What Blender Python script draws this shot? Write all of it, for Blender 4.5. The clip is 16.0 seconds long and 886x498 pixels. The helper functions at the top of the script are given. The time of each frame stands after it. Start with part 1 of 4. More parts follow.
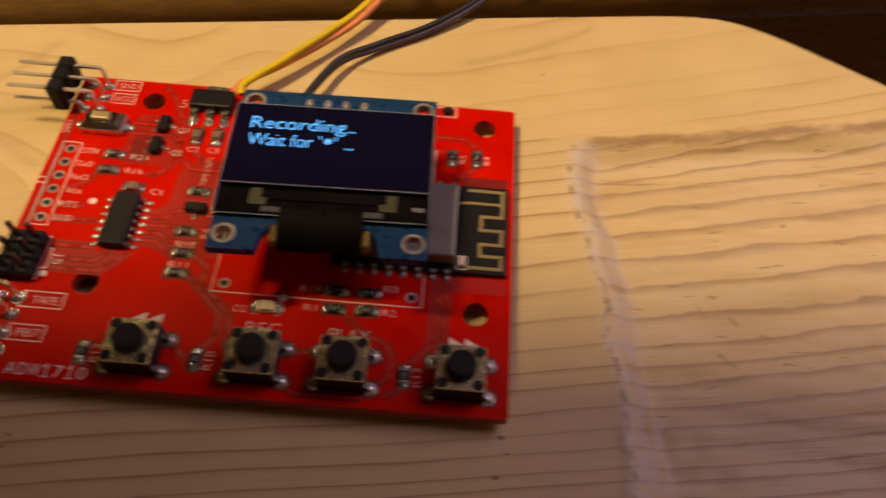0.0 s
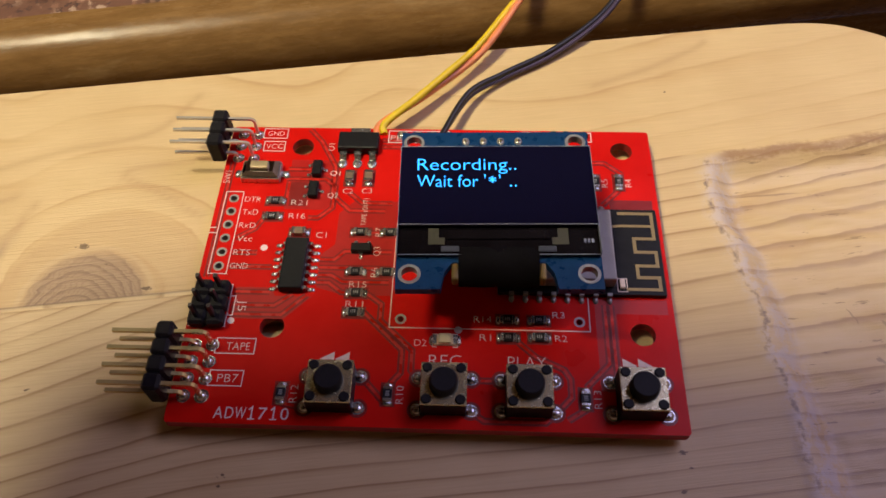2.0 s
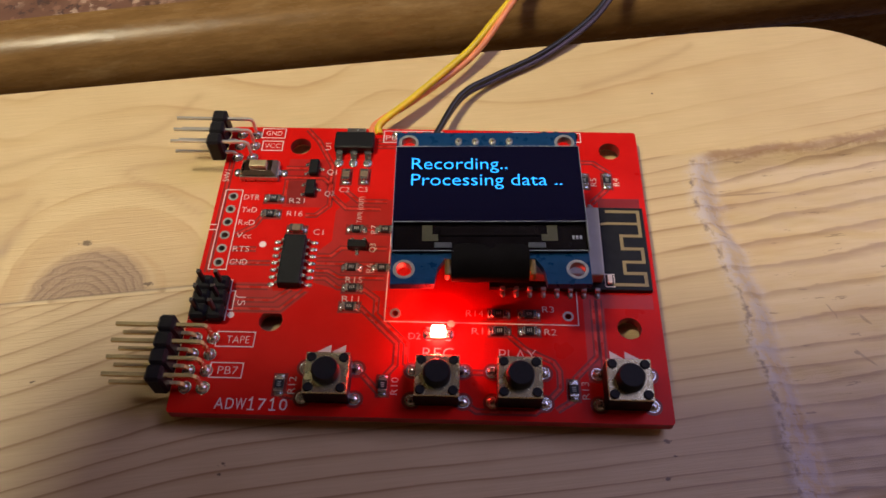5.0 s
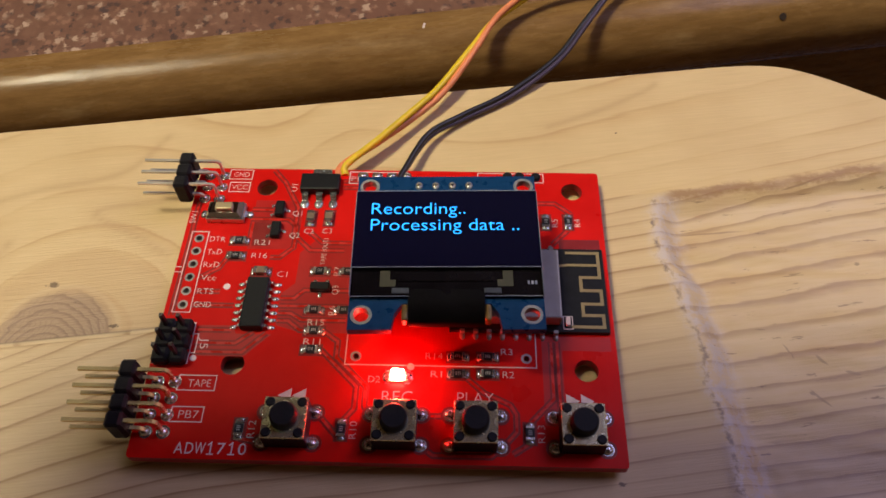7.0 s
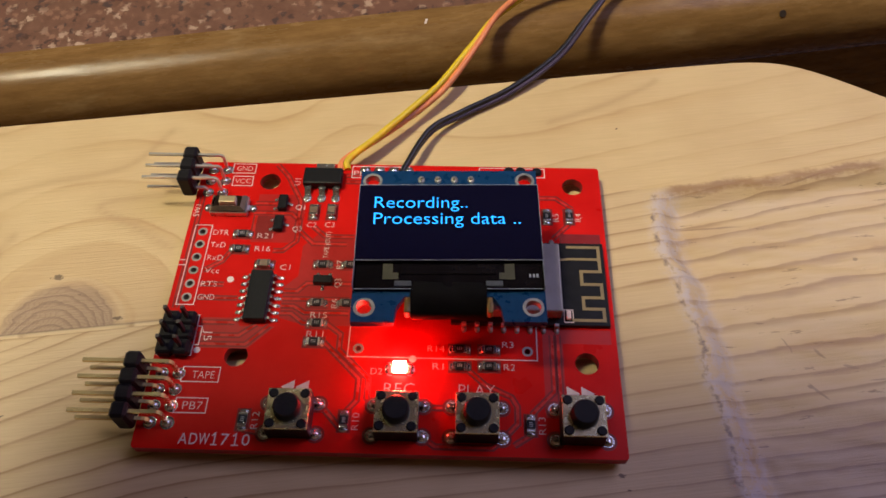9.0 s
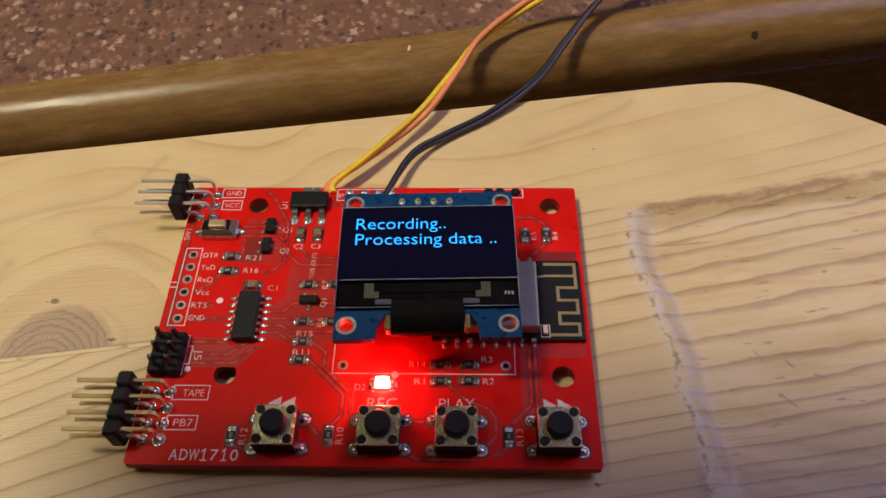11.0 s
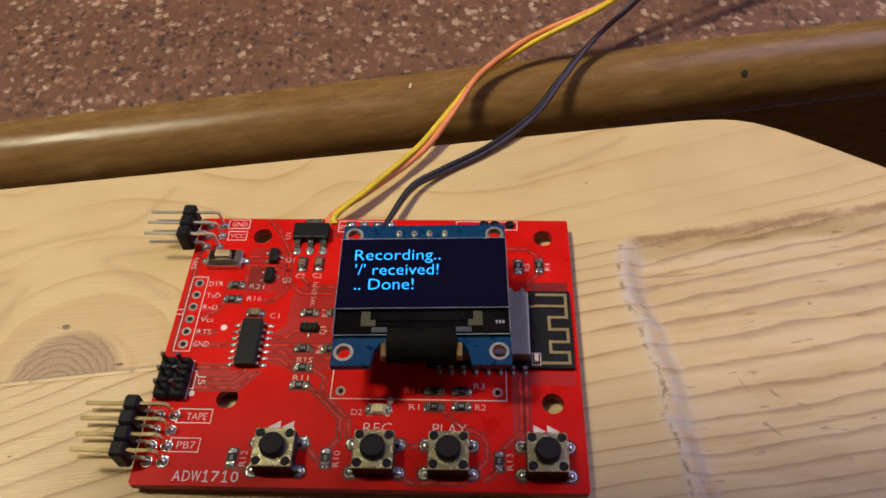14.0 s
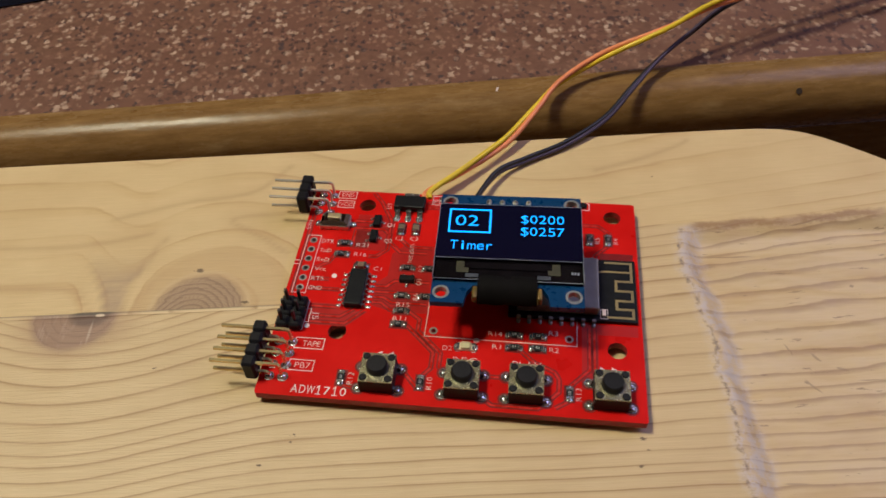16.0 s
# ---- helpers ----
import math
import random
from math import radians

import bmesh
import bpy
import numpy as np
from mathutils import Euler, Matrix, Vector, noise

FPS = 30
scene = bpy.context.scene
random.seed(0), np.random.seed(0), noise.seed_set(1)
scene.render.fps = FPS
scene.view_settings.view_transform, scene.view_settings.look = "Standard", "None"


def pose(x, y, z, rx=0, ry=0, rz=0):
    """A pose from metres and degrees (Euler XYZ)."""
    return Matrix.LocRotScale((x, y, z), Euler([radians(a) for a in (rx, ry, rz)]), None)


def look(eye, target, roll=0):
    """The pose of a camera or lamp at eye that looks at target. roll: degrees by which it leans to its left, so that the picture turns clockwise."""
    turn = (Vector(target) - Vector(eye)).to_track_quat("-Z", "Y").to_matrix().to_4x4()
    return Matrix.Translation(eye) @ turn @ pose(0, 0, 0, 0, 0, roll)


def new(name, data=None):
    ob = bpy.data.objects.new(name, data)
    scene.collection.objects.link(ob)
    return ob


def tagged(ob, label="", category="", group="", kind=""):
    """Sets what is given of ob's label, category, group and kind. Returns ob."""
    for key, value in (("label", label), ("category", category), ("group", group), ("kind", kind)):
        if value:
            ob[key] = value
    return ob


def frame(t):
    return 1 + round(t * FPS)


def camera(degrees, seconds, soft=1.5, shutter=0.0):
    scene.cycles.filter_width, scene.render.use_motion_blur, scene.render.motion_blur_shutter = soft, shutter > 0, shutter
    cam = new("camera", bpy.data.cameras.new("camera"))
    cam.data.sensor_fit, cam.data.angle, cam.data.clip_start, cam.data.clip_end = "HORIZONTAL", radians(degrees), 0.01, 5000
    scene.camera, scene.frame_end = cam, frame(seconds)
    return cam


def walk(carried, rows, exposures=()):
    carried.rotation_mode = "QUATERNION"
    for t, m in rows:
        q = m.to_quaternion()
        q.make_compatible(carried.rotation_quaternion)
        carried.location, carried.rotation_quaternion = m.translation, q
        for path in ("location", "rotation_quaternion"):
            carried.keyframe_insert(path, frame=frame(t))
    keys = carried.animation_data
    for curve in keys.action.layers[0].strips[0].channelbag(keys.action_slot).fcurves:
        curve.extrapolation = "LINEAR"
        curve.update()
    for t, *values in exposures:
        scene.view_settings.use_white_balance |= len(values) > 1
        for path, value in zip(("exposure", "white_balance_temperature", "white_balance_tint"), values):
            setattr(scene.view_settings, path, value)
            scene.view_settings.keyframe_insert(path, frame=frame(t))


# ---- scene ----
cam = camera(59.4, 16.0, soft=1.6, shutter=0.4)
PATH = [
    (0, (0.04666, -0.05096, 0.09339), (0.04702, 0.01624, -0.00603), 5.00),
    (0.2, (0.03823, -0.04731, 0.09536), (0.03771, 0.01433, -0.00468), 3.40),
    (0.5, (0.03523, -0.04797, 0.09651), (0.03541, 0.01731, -0.00423), 2.50),
    (1, (0.03122, -0.05092, 0.09598), (0.02918, 0.01478, -0.00434), -0.10),
    (1.5, (0.02660, -0.04982, 0.09816), (0.02312, 0.01654, -0.00174), -1.20),
    (2, (0.02760, -0.05071, 0.09999), (0.02358, 0.01565, 0.00015), -1.80),
    (2.5, (0.02969, -0.04953, 0.10117), (0.02555, 0.01664, 0.00120), -1.90),
    (3, (0.03078, -0.04891, 0.10277), (0.02694, 0.01721, 0.00275), -1.80),
    (3.5, (0.02918, -0.05002, 0.10258), (0.02559, 0.01598, 0.00238), -1.60),
    (6, (0.02776, -0.05356, 0.10396), (0.02470, 0.01376, 0.00466), -1.00),
    (6.5, (0.03204, -0.05127, 0.10605), (0.02904, 0.01677, 0.00723), -1.10),
    (7, (0.03343, -0.05030, 0.10652), (0.03061, 0.01792, 0.00782), -1.00),
    (7.5, (0.03376, -0.05023, 0.10719), (0.03087, 0.01811, 0.00862), -1.00),
    (8, (0.03320, -0.05090, 0.10744), (0.03074, 0.01756, 0.00892), -0.70),
    (8.5, (0.03266, -0.05123, 0.10666), (0.02996, 0.01687, 0.00784), -0.80),
    (9, (0.03299, -0.05139, 0.10699), (0.03035, 0.01653, 0.00811), -0.70),
    (11.3, (0.03686, -0.05408, 0.11111), (0.03374, 0.01636, 0.01403), -2.00),
    (11.5, (0.03586, -0.05423, 0.11118), (0.03280, 0.01645, 0.01422), -2.00),
    (12, (0.03843, -0.05400, 0.11337), (0.03495, 0.01734, 0.01695), -2.30),
    (12.5, (0.03762, -0.05401, 0.11238), (0.03383, 0.01764, 0.01620), -2.50),
    (13, (0.03645, -0.05504, 0.11228), (0.03249, 0.01666, 0.01616), -2.70),
    (13.5, (0.03603, -0.05677, 0.11244), (0.03177, 0.01547, 0.01668), -2.60),
    (14, (0.03924, -0.05640, 0.11522), (0.03456, 0.01716, 0.02054), -2.40),
    (14.5, (0.03339, -0.06294, 0.11804), (0.02721, 0.01122, 0.02390), -2.40),
    (15, (0.02411, -0.07345, 0.12001), (0.01667, 0.00173, 0.02683), -2.40),
    (15.5, (0.02712, -0.07672, 0.11992), (0.01746, -0.00035, 0.02788), -2.80),
    (16, (0.03407, -0.08217, 0.12192), (0.02165, -0.00345, 0.03222), -3.40),
]
walk(cam, [(t, look(eye, target, roll)) for t, eye, target, roll in PATH], [(0.0, -0.15, 10500, 16), (0.45, 0.12, 7000, 10), (1.5, 0.13, 6800, 10), (2.2, 0.12, 6700, 9.5), (2.6, -0.05, 6450, 10), (6.0, -0.10, 6400, 9.5), (9.0, -0.12, 6350, 9), (12.0, -0.22, 6250, 8), (13.4, -0.19, 6250, 8), (14.3, -0.05, 6200, 8), (15.0, -0.19, 6050, 7.5), (16.0, -0.28, 5950, 7)])

# ---- light ----
world = bpy.data.worlds.new("evening")
scene.world = world
world.use_nodes = True
world.node_tree.nodes["Background"].inputs[0].default_value = (0.05, 0.06, 0.10, 1)
world.node_tree.nodes["Background"].inputs[1].default_value = 0.3


def area_lamp(name, eye, target, size, watts, colour, shape="DISK", size_y=None):
    data = bpy.data.lights.new(name, "AREA")
    data.shape, data.size, data.energy, data.color = shape, size, watts, colour
    if size_y:
        data.size_y = size_y
    ob = new(name, data)
    ob.matrix_world = look(eye, target)
    return ob


# the ceiling lamp overhead, a little to one side, and an added cool fill
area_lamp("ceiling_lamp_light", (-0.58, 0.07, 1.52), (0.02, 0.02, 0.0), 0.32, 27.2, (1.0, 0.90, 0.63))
# no known source: an unseen cool light over an opening cut in the ceiling
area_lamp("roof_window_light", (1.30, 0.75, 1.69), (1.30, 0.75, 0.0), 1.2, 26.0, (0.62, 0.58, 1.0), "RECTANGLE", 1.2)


# ---- materials ----
class Net:
    """Short-hand for a node tree."""

    def __init__(self, name):
        self.mat = bpy.data.materials.new(name)
        self.mat.use_nodes = True
        self.nt = self.mat.node_tree
        self.bsdf = self.nt.nodes["Principled BSDF"]

    def node(self, kind, **kw):
        n = self.nt.nodes.new(kind)
        for k, v in kw.items():
            if k == "operation":
                n.operation = v
            elif k == "data_type":
                n.data_type = v
            elif k == "feature":
                n.feature = v
            elif k == "clamp":
                n.use_clamp = v
        return n

    def put(self, sock, v):
        if isinstance(v, bpy.types.NodeSocket):
            self.nt.links.new(v, sock)
        elif v is not None:
            sock.default_value = v

    def m(self, op, a, b=None, c=None, clamp=False):
        n = self.node("ShaderNodeMath", operation=op, clamp=clamp)
        for i, v in enumerate((a, b, c)):
            self.put(n.inputs[i], v)
        return n.outputs[0]

    def step(self, x, lo, hi):
        n = self.node("ShaderNodeMapRange")
        n.interpolation_type = "SMOOTHSTEP"
        self.put(n.inputs[0], x)
        n.inputs[1].default_value, n.inputs[2].default_value = lo, hi
        return n.outputs[0]

    def mix(self, f, a, b, mode="MIX"):
        n = self.nt.nodes.new("ShaderNodeMix")
        n.data_type, n.blend_type = "RGBA", mode
        self.put(n.inputs[0], f)
        for s, v in ((n.inputs[6], a), (n.inputs[7], b)):
            self.put(s, (*v, 1) if isinstance(v, tuple) and len(v) == 3 else v)
        return n.outputs[2]

    def mm(self):
        """Object coordinates in millimetres."""
        tc = self.nt.nodes.new("ShaderNodeTexCoord")
        n = self.nt.nodes.new("ShaderNodeVectorMath")
        n.operation = "SCALE"
        self.nt.links.new(tc.outputs["Object"], n.inputs[0])
        n.inputs["Scale"].default_value = 1000.0
        return n.outputs[0]

    def xyz(self, v):
        n = self.nt.nodes.new("ShaderNodeSeparateXYZ")
        self.put(n.inputs[0], v)
        return n.outputs

    def vec(self, x, y, z=0.0):
        n = self.nt.nodes.new("ShaderNodeCombineXYZ")
        for s, v in zip(n.inputs, (x, y, z)):
            self.put(s, v)
        return n.outputs[0]

    def noise(self, v, scale, detail=3.0, rough=0.55):
        n = self.nt.nodes.new("ShaderNodeTexNoise")
        self.put(n.inputs["Vector"], v)
        n.inputs["Scale"].default_value, n.inputs["Detail"].default_value = scale, detail
        n.inputs["Roughness"].default_value = rough
        return n.outputs[0]

    def ramp(self, f, stops):
        n = self.nt.nodes.new("ShaderNodeValToRGB")
        el = n.color_ramp.elements
        while len(el) < len(stops):
            el.new(0.5)
        for e, (p, c) in zip(el, stops):
            e.position, e.color = p, (*c, 1)
        self.put(n.inputs[0], f)
        return n.outputs[0]

    def bump(self, h, strength, dist):
        n = self.nt.nodes.new("ShaderNodeBump")
        n.inputs["Strength"].default_value, n.inputs["Distance"].default_value = strength, dist
        self.put(n.inputs["Height"], h)
        self.nt.links.new(n.outputs[0], self.bsdf.inputs["Normal"])

    def set(self, **kw):
        names = {"base": "Base Color", "rough": "Roughness", "metal": "Metallic", "coat": "Coat Weight", "coat_rough": "Coat Roughness",
                 "spec": "Specular IOR Level", "emit": "Emission Color", "power": "Emission Strength", "alpha": "Alpha", "through": "Transmission Weight",
                 "ior": "IOR"}
        for k, v in kw.items():
            self.put(self.bsdf.inputs[names[k]], (*v, 1) if isinstance(v, tuple) and len(v) == 3 else v)
        return self.mat


def plain(name, base, rough=0.5, metal=0.0, vary=0.25, scale=0.6, bump=0.0, coat=0.0, spec=0.5):
    """A colour with two scales of mottling and a little relief. scale: per millimetre."""
    g = Net(name)
    p = g.mm()
    info = g.nt.nodes.new("ShaderNodeObjectInfo")
    n1, n2 = g.noise(p, scale, 3), g.noise(p, scale * 7, 2)
    k = g.m("ADD", g.m("MULTIPLY", n1, 0.7), g.m("MULTIPLY", n2, 0.3))
    k = g.m("ADD", k, g.m("MULTIPLY", g.m("SUBTRACT", info.outputs["Random"], 0.5), 0.2))
    lo = tuple(c * (1 - vary) for c in base)
    hi = tuple(min(1.0, c * (1 + vary)) for c in base)
    col = g.ramp(k, [(0.3, lo), (0.7, hi)])
    if bump:
        g.bump(n2, 0.5, bump * 0.001)
    return g.set(base=col, rough=g.m("ADD", g.m("MULTIPLY", g.m("SUBTRACT", n1, 0.5), 0.25), rough), metal=metal, coat=coat, spec=spec)


def pine():
    """Knotty pine. The mesh carries the growth rings: 'grain' = (ring count, depth inside the planed patch's side, and its back edge), 'mark' = (veins, grey fan, 0)."""
    g = Net("pine wood")
    p = g.mm()
    x, y, _ = g.xyz(p)
    u = g.m("ADD", g.m("MULTIPLY", x, 0.990), g.m("MULTIPLY", y, 0.139))
    v = g.m("ADD", g.m("MULTIPLY", x, -0.139), g.m("MULTIPLY", y, 0.990))

    def carried_by_mesh(name):
        n = g.nt.nodes.new("ShaderNodeAttribute")
        n.attribute_name = name
        return g.xyz(n.outputs["Vector"])

    ring_no, side, top = carried_by_mesh("grain")
    vein, fan, _ = carried_by_mesh("mark")
    inside = g.m("MINIMUM", side, top)
    slow = g.m("SUBTRACT", g.noise(g.vec(g.m("MULTIPLY", u, 0.03), g.m("MULTIPLY", v, 0.07)), 1.0, 2), 0.5)
    fine = g.m("SUBTRACT", g.noise(g.vec(g.m("MULTIPLY", u, 0.10), g.m("MULTIPLY", v, 0.45)), 1.0, 3), 0.5)

    def ellipse(u0, v0, ru, rv):
        a = g.m("DIVIDE", g.m("SUBTRACT", u, u0), ru)
        b = g.m("DIVIDE", g.m("SUBTRACT", v, v0), rv)
        return g.m("SQRT", g.m("ADD", g.m("MULTIPLY", a, a), g.m("MULTIPLY", b, b)))

    def times(*parts):
        out = parts[0]
        for q in parts[1:]:
            out = g.m("MULTIPLY", out, q)
        return out

    far = g.step(g.m("SUBTRACT", v, g.m("ADD", 9.3, g.m("MULTIPLY", g.step(x, 15.0, 62.0), 17.0))), -0.15, 0.15)
    near = g.m("SUBTRACT", 1.0, far)
    raw = g.step(inside, -0.3, 2.2)
    count = g.m("ADD", ring_no, g.m("ADD", g.m("MULTIPLY", slow, 0.5), g.m("MULTIPLY", fine, g.m("ADD", 0.12, g.m("MULTIPLY", raw, 0.30)))))
    ph = g.m("FRACT", g.m("ADD", count, 40.0))
    light_b, light_f = (0.665, 0.492, 0.258), (0.63, 0.468, 0.258)
    cb = g.ramp(ph, [(0.0, light_b), (0.60, light_b), (0.86, (0.61, 0.425, 0.21)), (0.94, (0.53, 0.345, 0.16)), (1.0, light_b)])
    cf = g.ramp(ph, [(0.0, light_f), (0.60, light_f), (0.83, (0.56, 0.395, 0.21)), (0.925, (0.375, 0.235, 0.105)), (0.96, (0.42, 0.275, 0.13)), (1.0, light_f)])
    thin = g.noise(g.vec(g.m("MULTIPLY", u, 0.02), g.m("MULTIPLY", v, 0.11)), 1.0, 2)
    cf = g.mix(g.m("MULTIPLY", g.step(thin, 0.42, 0.72), 0.55), cf, light_f)
    cb = g.mix(g.m("MULTIPLY", g.step(thin, 0.36, 0.62), 0.75), cb, light_b)
    col = g.mix(far, cf, cb)
    col = g.mix(g.m("MULTIPLY", vein, 0.55), col, (0.44, 0.275, 0.135))
    col = g.mix(g.m("MULTIPLY", fan, g.m("ADD", 0.72, g.m("MULTIPLY", fine, 1.2))), col, (0.37, 0.255, 0.165))
    # back knot: a tan field, then a half-round heart of fine rings
    tan_field = times(g.step(ellipse(-26.0, 9.0, 17.0, 17.0), 1.02, 0.90), far)
    col = g.mix(g.m("MULTIPLY", tan_field, 0.62), col, (0.53, 0.355, 0.175))
    heart = g.m("ADD", ellipse(-28.8, 9.0, 9.4, 9.2), g.m("MULTIPLY", fine, 0.10))
    heart1 = times(g.step(heart, 1.07, 0.82), far)
    col = g.mix(g.m("MULTIPLY", heart1, 0.82), col, (0.355, 0.235, 0.15))
    arcs = g.m("FRACT", g.m("MULTIPLY", g.m("ADD", ellipse(-30.5, 6.5, 9.5, 11.0), g.m("MULTIPLY", fine, 0.22)), 8.0))
    col = g.mix(times(heart1, g.step(arcs, 0.45, 0.9), 0.55), col, (0.20, 0.115, 0.075))
    arcs = g.m("FRACT", g.m("MULTIPLY", g.m("ADD", ellipse(-26.5, 6.0, 9.5, 11.0), g.m("MULTIPLY", fine, 0.30)), 17.0))
    col = g.mix(times(heart1, g.step(arcs, 0.5, 0.9), 0.30), col, (0.22, 0.13, 0.09))
    col = g.mix(times(g.step(g.m("ABSOLUTE", g.m("SUBTRACT", heart, 1.06)), 0.08, 0.01), far, 0.25), col, (0.62, 0.47, 0.30))
    # front knot: brown halo, dark heart with upright streaks, pale chip
    halo = times(g.step(g.m("ADD", ellipse(-52.5, 8.0, 15.5, 12.5), g.m("MULTIPLY", fine, 0.25)), 1.05, 0.35), near)
    col = g.mix(g.m("MULTIPLY", halo, 0.75), col, (0.40, 0.25, 0.14))
    h2 = g.m("ADD", ellipse(-53.3, 8.8, 9.3, 8.8), g.m("MULTIPLY", fine, 0.16))
    heart2 = times(g.step(h2, 1.03, 0.80), near)
    col = g.mix(g.m("MULTIPLY", heart2, 0.80), col, (0.285, 0.17, 0.125))
    rings2 = g.m("FRACT", g.m("MULTIPLY", g.m("ADD", ellipse(-51.5, 9.5, 10.0, 9.0), g.m("MULTIPLY", fine, 0.15)), 6.0))
    col = g.mix(times(heart2, g.step(rings2, 0.55, 0.95), 0.40), col, (0.22, 0.125, 0.09))
    streak = g.noise(g.vec(g.m("MULTIPLY", u, 0.9), g.m("MULTIPLY", v, 0.12)), 1.0, 3, 0.6)
    col = g.mix(times(heart2, g.step(streak, 0.52, 0.66), 0.35), col, (0.47, 0.33, 0.26))
    col = g.mix(times(g.step(g.m("ADD", ellipse(-50.2, 9.2, 5.2, 3.8), g.m("MULTIPLY", fine, 0.5)), 1.05, 0.55), near, 0.80), col, (0.105, 0.058, 0.045))
    col = g.mix(times(g.step(ellipse(-49.4, 4.6, 0.38, 3.4), 1.0, 0.3), near, 0.6), col, (0.56, 0.43, 0.34))
    for a, b, r in ((-30.2, 19.3, 1.0), (-19.6, 10.4, 0.9), (-26.5, 15.6, 0.4), (85.5, -12.6, 0.7), (101.5, 9.2, 0.6), (-6.8, -19.6, 0.55), (-7.2, -20.9, 0.4), (-12.2, -25.0, 0.4),
                    (-34.7, -4.4, 0.4), (53.4, -23.2, 0.6), (52.2, -28.2, 0.6), (53.9, -25.3, 0.3), (57.5, 5.5, 0.35), (68.0, 41.0, 0.35)):
        speck = g.m("ADD", ellipse(a, b, r, r * 0.55), g.m("MULTIPLY", g.m("SUBTRACT", g.noise(p, 1.6, 2), 0.5), 3.0))
        col = g.mix(g.m("MULTIPLY", g.step(speck, 1.0, 0.5), 0.8), col, (0.085, 0.045, 0.025))
    def slit(u0, v0, u1, v1, half):
        """A thin pointed cut between two points."""
        length = math.hypot(u1 - u0, v1 - v0)
        cu, cv = (u1 - u0) / length, (v1 - v0) / length
        du, dv = g.m("SUBTRACT", u, (u0 + u1) / 2), g.m("SUBTRACT", v, (v0 + v1) / 2)
        a = g.m("DIVIDE", g.m("ADD", g.m("MULTIPLY", du, cu), g.m("MULTIPLY", dv, cv)), length / 2)
        b = g.m("DIVIDE", g.m("ADD", g.m("SUBTRACT", g.m("MULTIPLY", dv, cu), g.m("MULTIPLY", du, cv)), g.m("MULTIPLY", fine, 0.8)), half)
        return g.step(g.m("ADD", g.m("MULTIPLY", a, a), g.m("MULTIPLY", b, b)), 1.0, 0.3)

    for u0, v0, u1, v1, half in ((85.2, -11.6, 87.7, -15.2, 0.30), (91.8, -9.4, 94.4, -10.3, 0.30), (88.0, -6.3, 89.9, -8.2, 0.28), (84.0, -3.6, 84.7, -7.0, 0.20), (94.5, -12.4, 100.0, -12.6, 0.18),
                                 (72.6, 18.2, 85.6, 17.7, 0.25), (75.0, -31.5, 80.0, -31.8, 0.2), (93.0, 24.5, 104.0, 26.6, 0.22)):
        col = g.mix(g.m("MULTIPLY", slit(u0, v0, u1, v1, half), 0.75), col, (0.16, 0.09, 0.055))
    # the joint of the planks, open and dark beside the front knot, with a pale chip
    gap = g.m("ABSOLUTE", g.m("SUBTRACT", v, 9.3))
    col = g.mix(times(g.step(gap, 0.28, 0.05), g.step(x, 15.0, -10.0), 0.6), col, (0.15, 0.085, 0.045))
    torn = g.m("ADD", ellipse(-50.0, 9.35, 5.2, 0.40), g.m("MULTIPLY", fine, 1.2))
    col = g.mix(g.m("MULTIPLY", g.step(torn, 1.0, 0.6), 0.85), col, (0.05, 0.028, 0.018))
    col = g.mix(g.m("MULTIPLY", g.step(g.m("ADD", ellipse(-48.4, 8.75, 1.1, 0.45), fine), 1.0, 0.7), 0.9), col, (0.66, 0.52, 0.38))
    # fibres and blotches
    fib = g.noise(g.vec(g.m("MULTIPLY", u, 0.10), g.m("MULTIPLY", v, 3.2)), 1.0, 4, 0.65)
    col = g.mix(0.7, col, g.ramp(fib, [(0.25, (0.82, 0.80, 0.76)), (0.75, (1.0, 1.0, 1.0))]), "MULTIPLY")
    blot = g.noise(p, 0.05, 3)
    col = g.mix(0.7, col, g.ramp(blot, [(0.3, (0.86, 0.82, 0.77)), (0.7, (1.0, 1.0, 1.0))]), "MULTIPLY")
    # the planed patch: raw wood in soft warm and pale streaks, a pale furry rim tinted with painted cool light, short
    # dark cuts
    strips = g.noise(g.vec(g.m("MULTIPLY", u, 0.035), g.m("MULTIPLY", v, 0.22)), 1.0, 4, 0.6)
    tone = g.ramp(strips, [(0.34, (0.45, 0.275, 0.135)), (0.5, (0.585, 0.425, 0.262)), (0.68, (0.64, 0.50, 0.36))])
    col = g.mix(g.m("MULTIPLY", raw, 0.42), col, tone)
    col = g.mix(times(raw, g.step(ph, 0.62, 0.90), g.step(ph, 1.0, 0.93), 0.45), col, (0.29, 0.175, 0.10))
    fray = g.m("MULTIPLY", g.m("SUBTRACT", g.noise(g.vec(g.m("MULTIPLY", x, 0.5), g.m("MULTIPLY", y, 0.9)), 1.0, 4, 0.7), 0.5), 2.6)
    cuts = g.noise(g.vec(g.m("MULTIPLY", x, 0.50), g.m("MULTIPLY", y, 0.42)), 1.0, 4, 0.7)
    rim = g.m("ADD", side, fray)
    on_side = g.step(top, -1.0, 1.5)
    # lavender here is the slope's cool light, put into the wood colour
    col = g.mix(times(g.step(g.m("ABSOLUTE", g.m("SUBTRACT", rim, 1.5)), 4.6, 0.3), on_side, g.m("ADD", 0.10, g.m("MULTIPLY", g.step(cuts, 0.60, 0.40), 0.55))), col, (0.52, 0.475, 0.515))
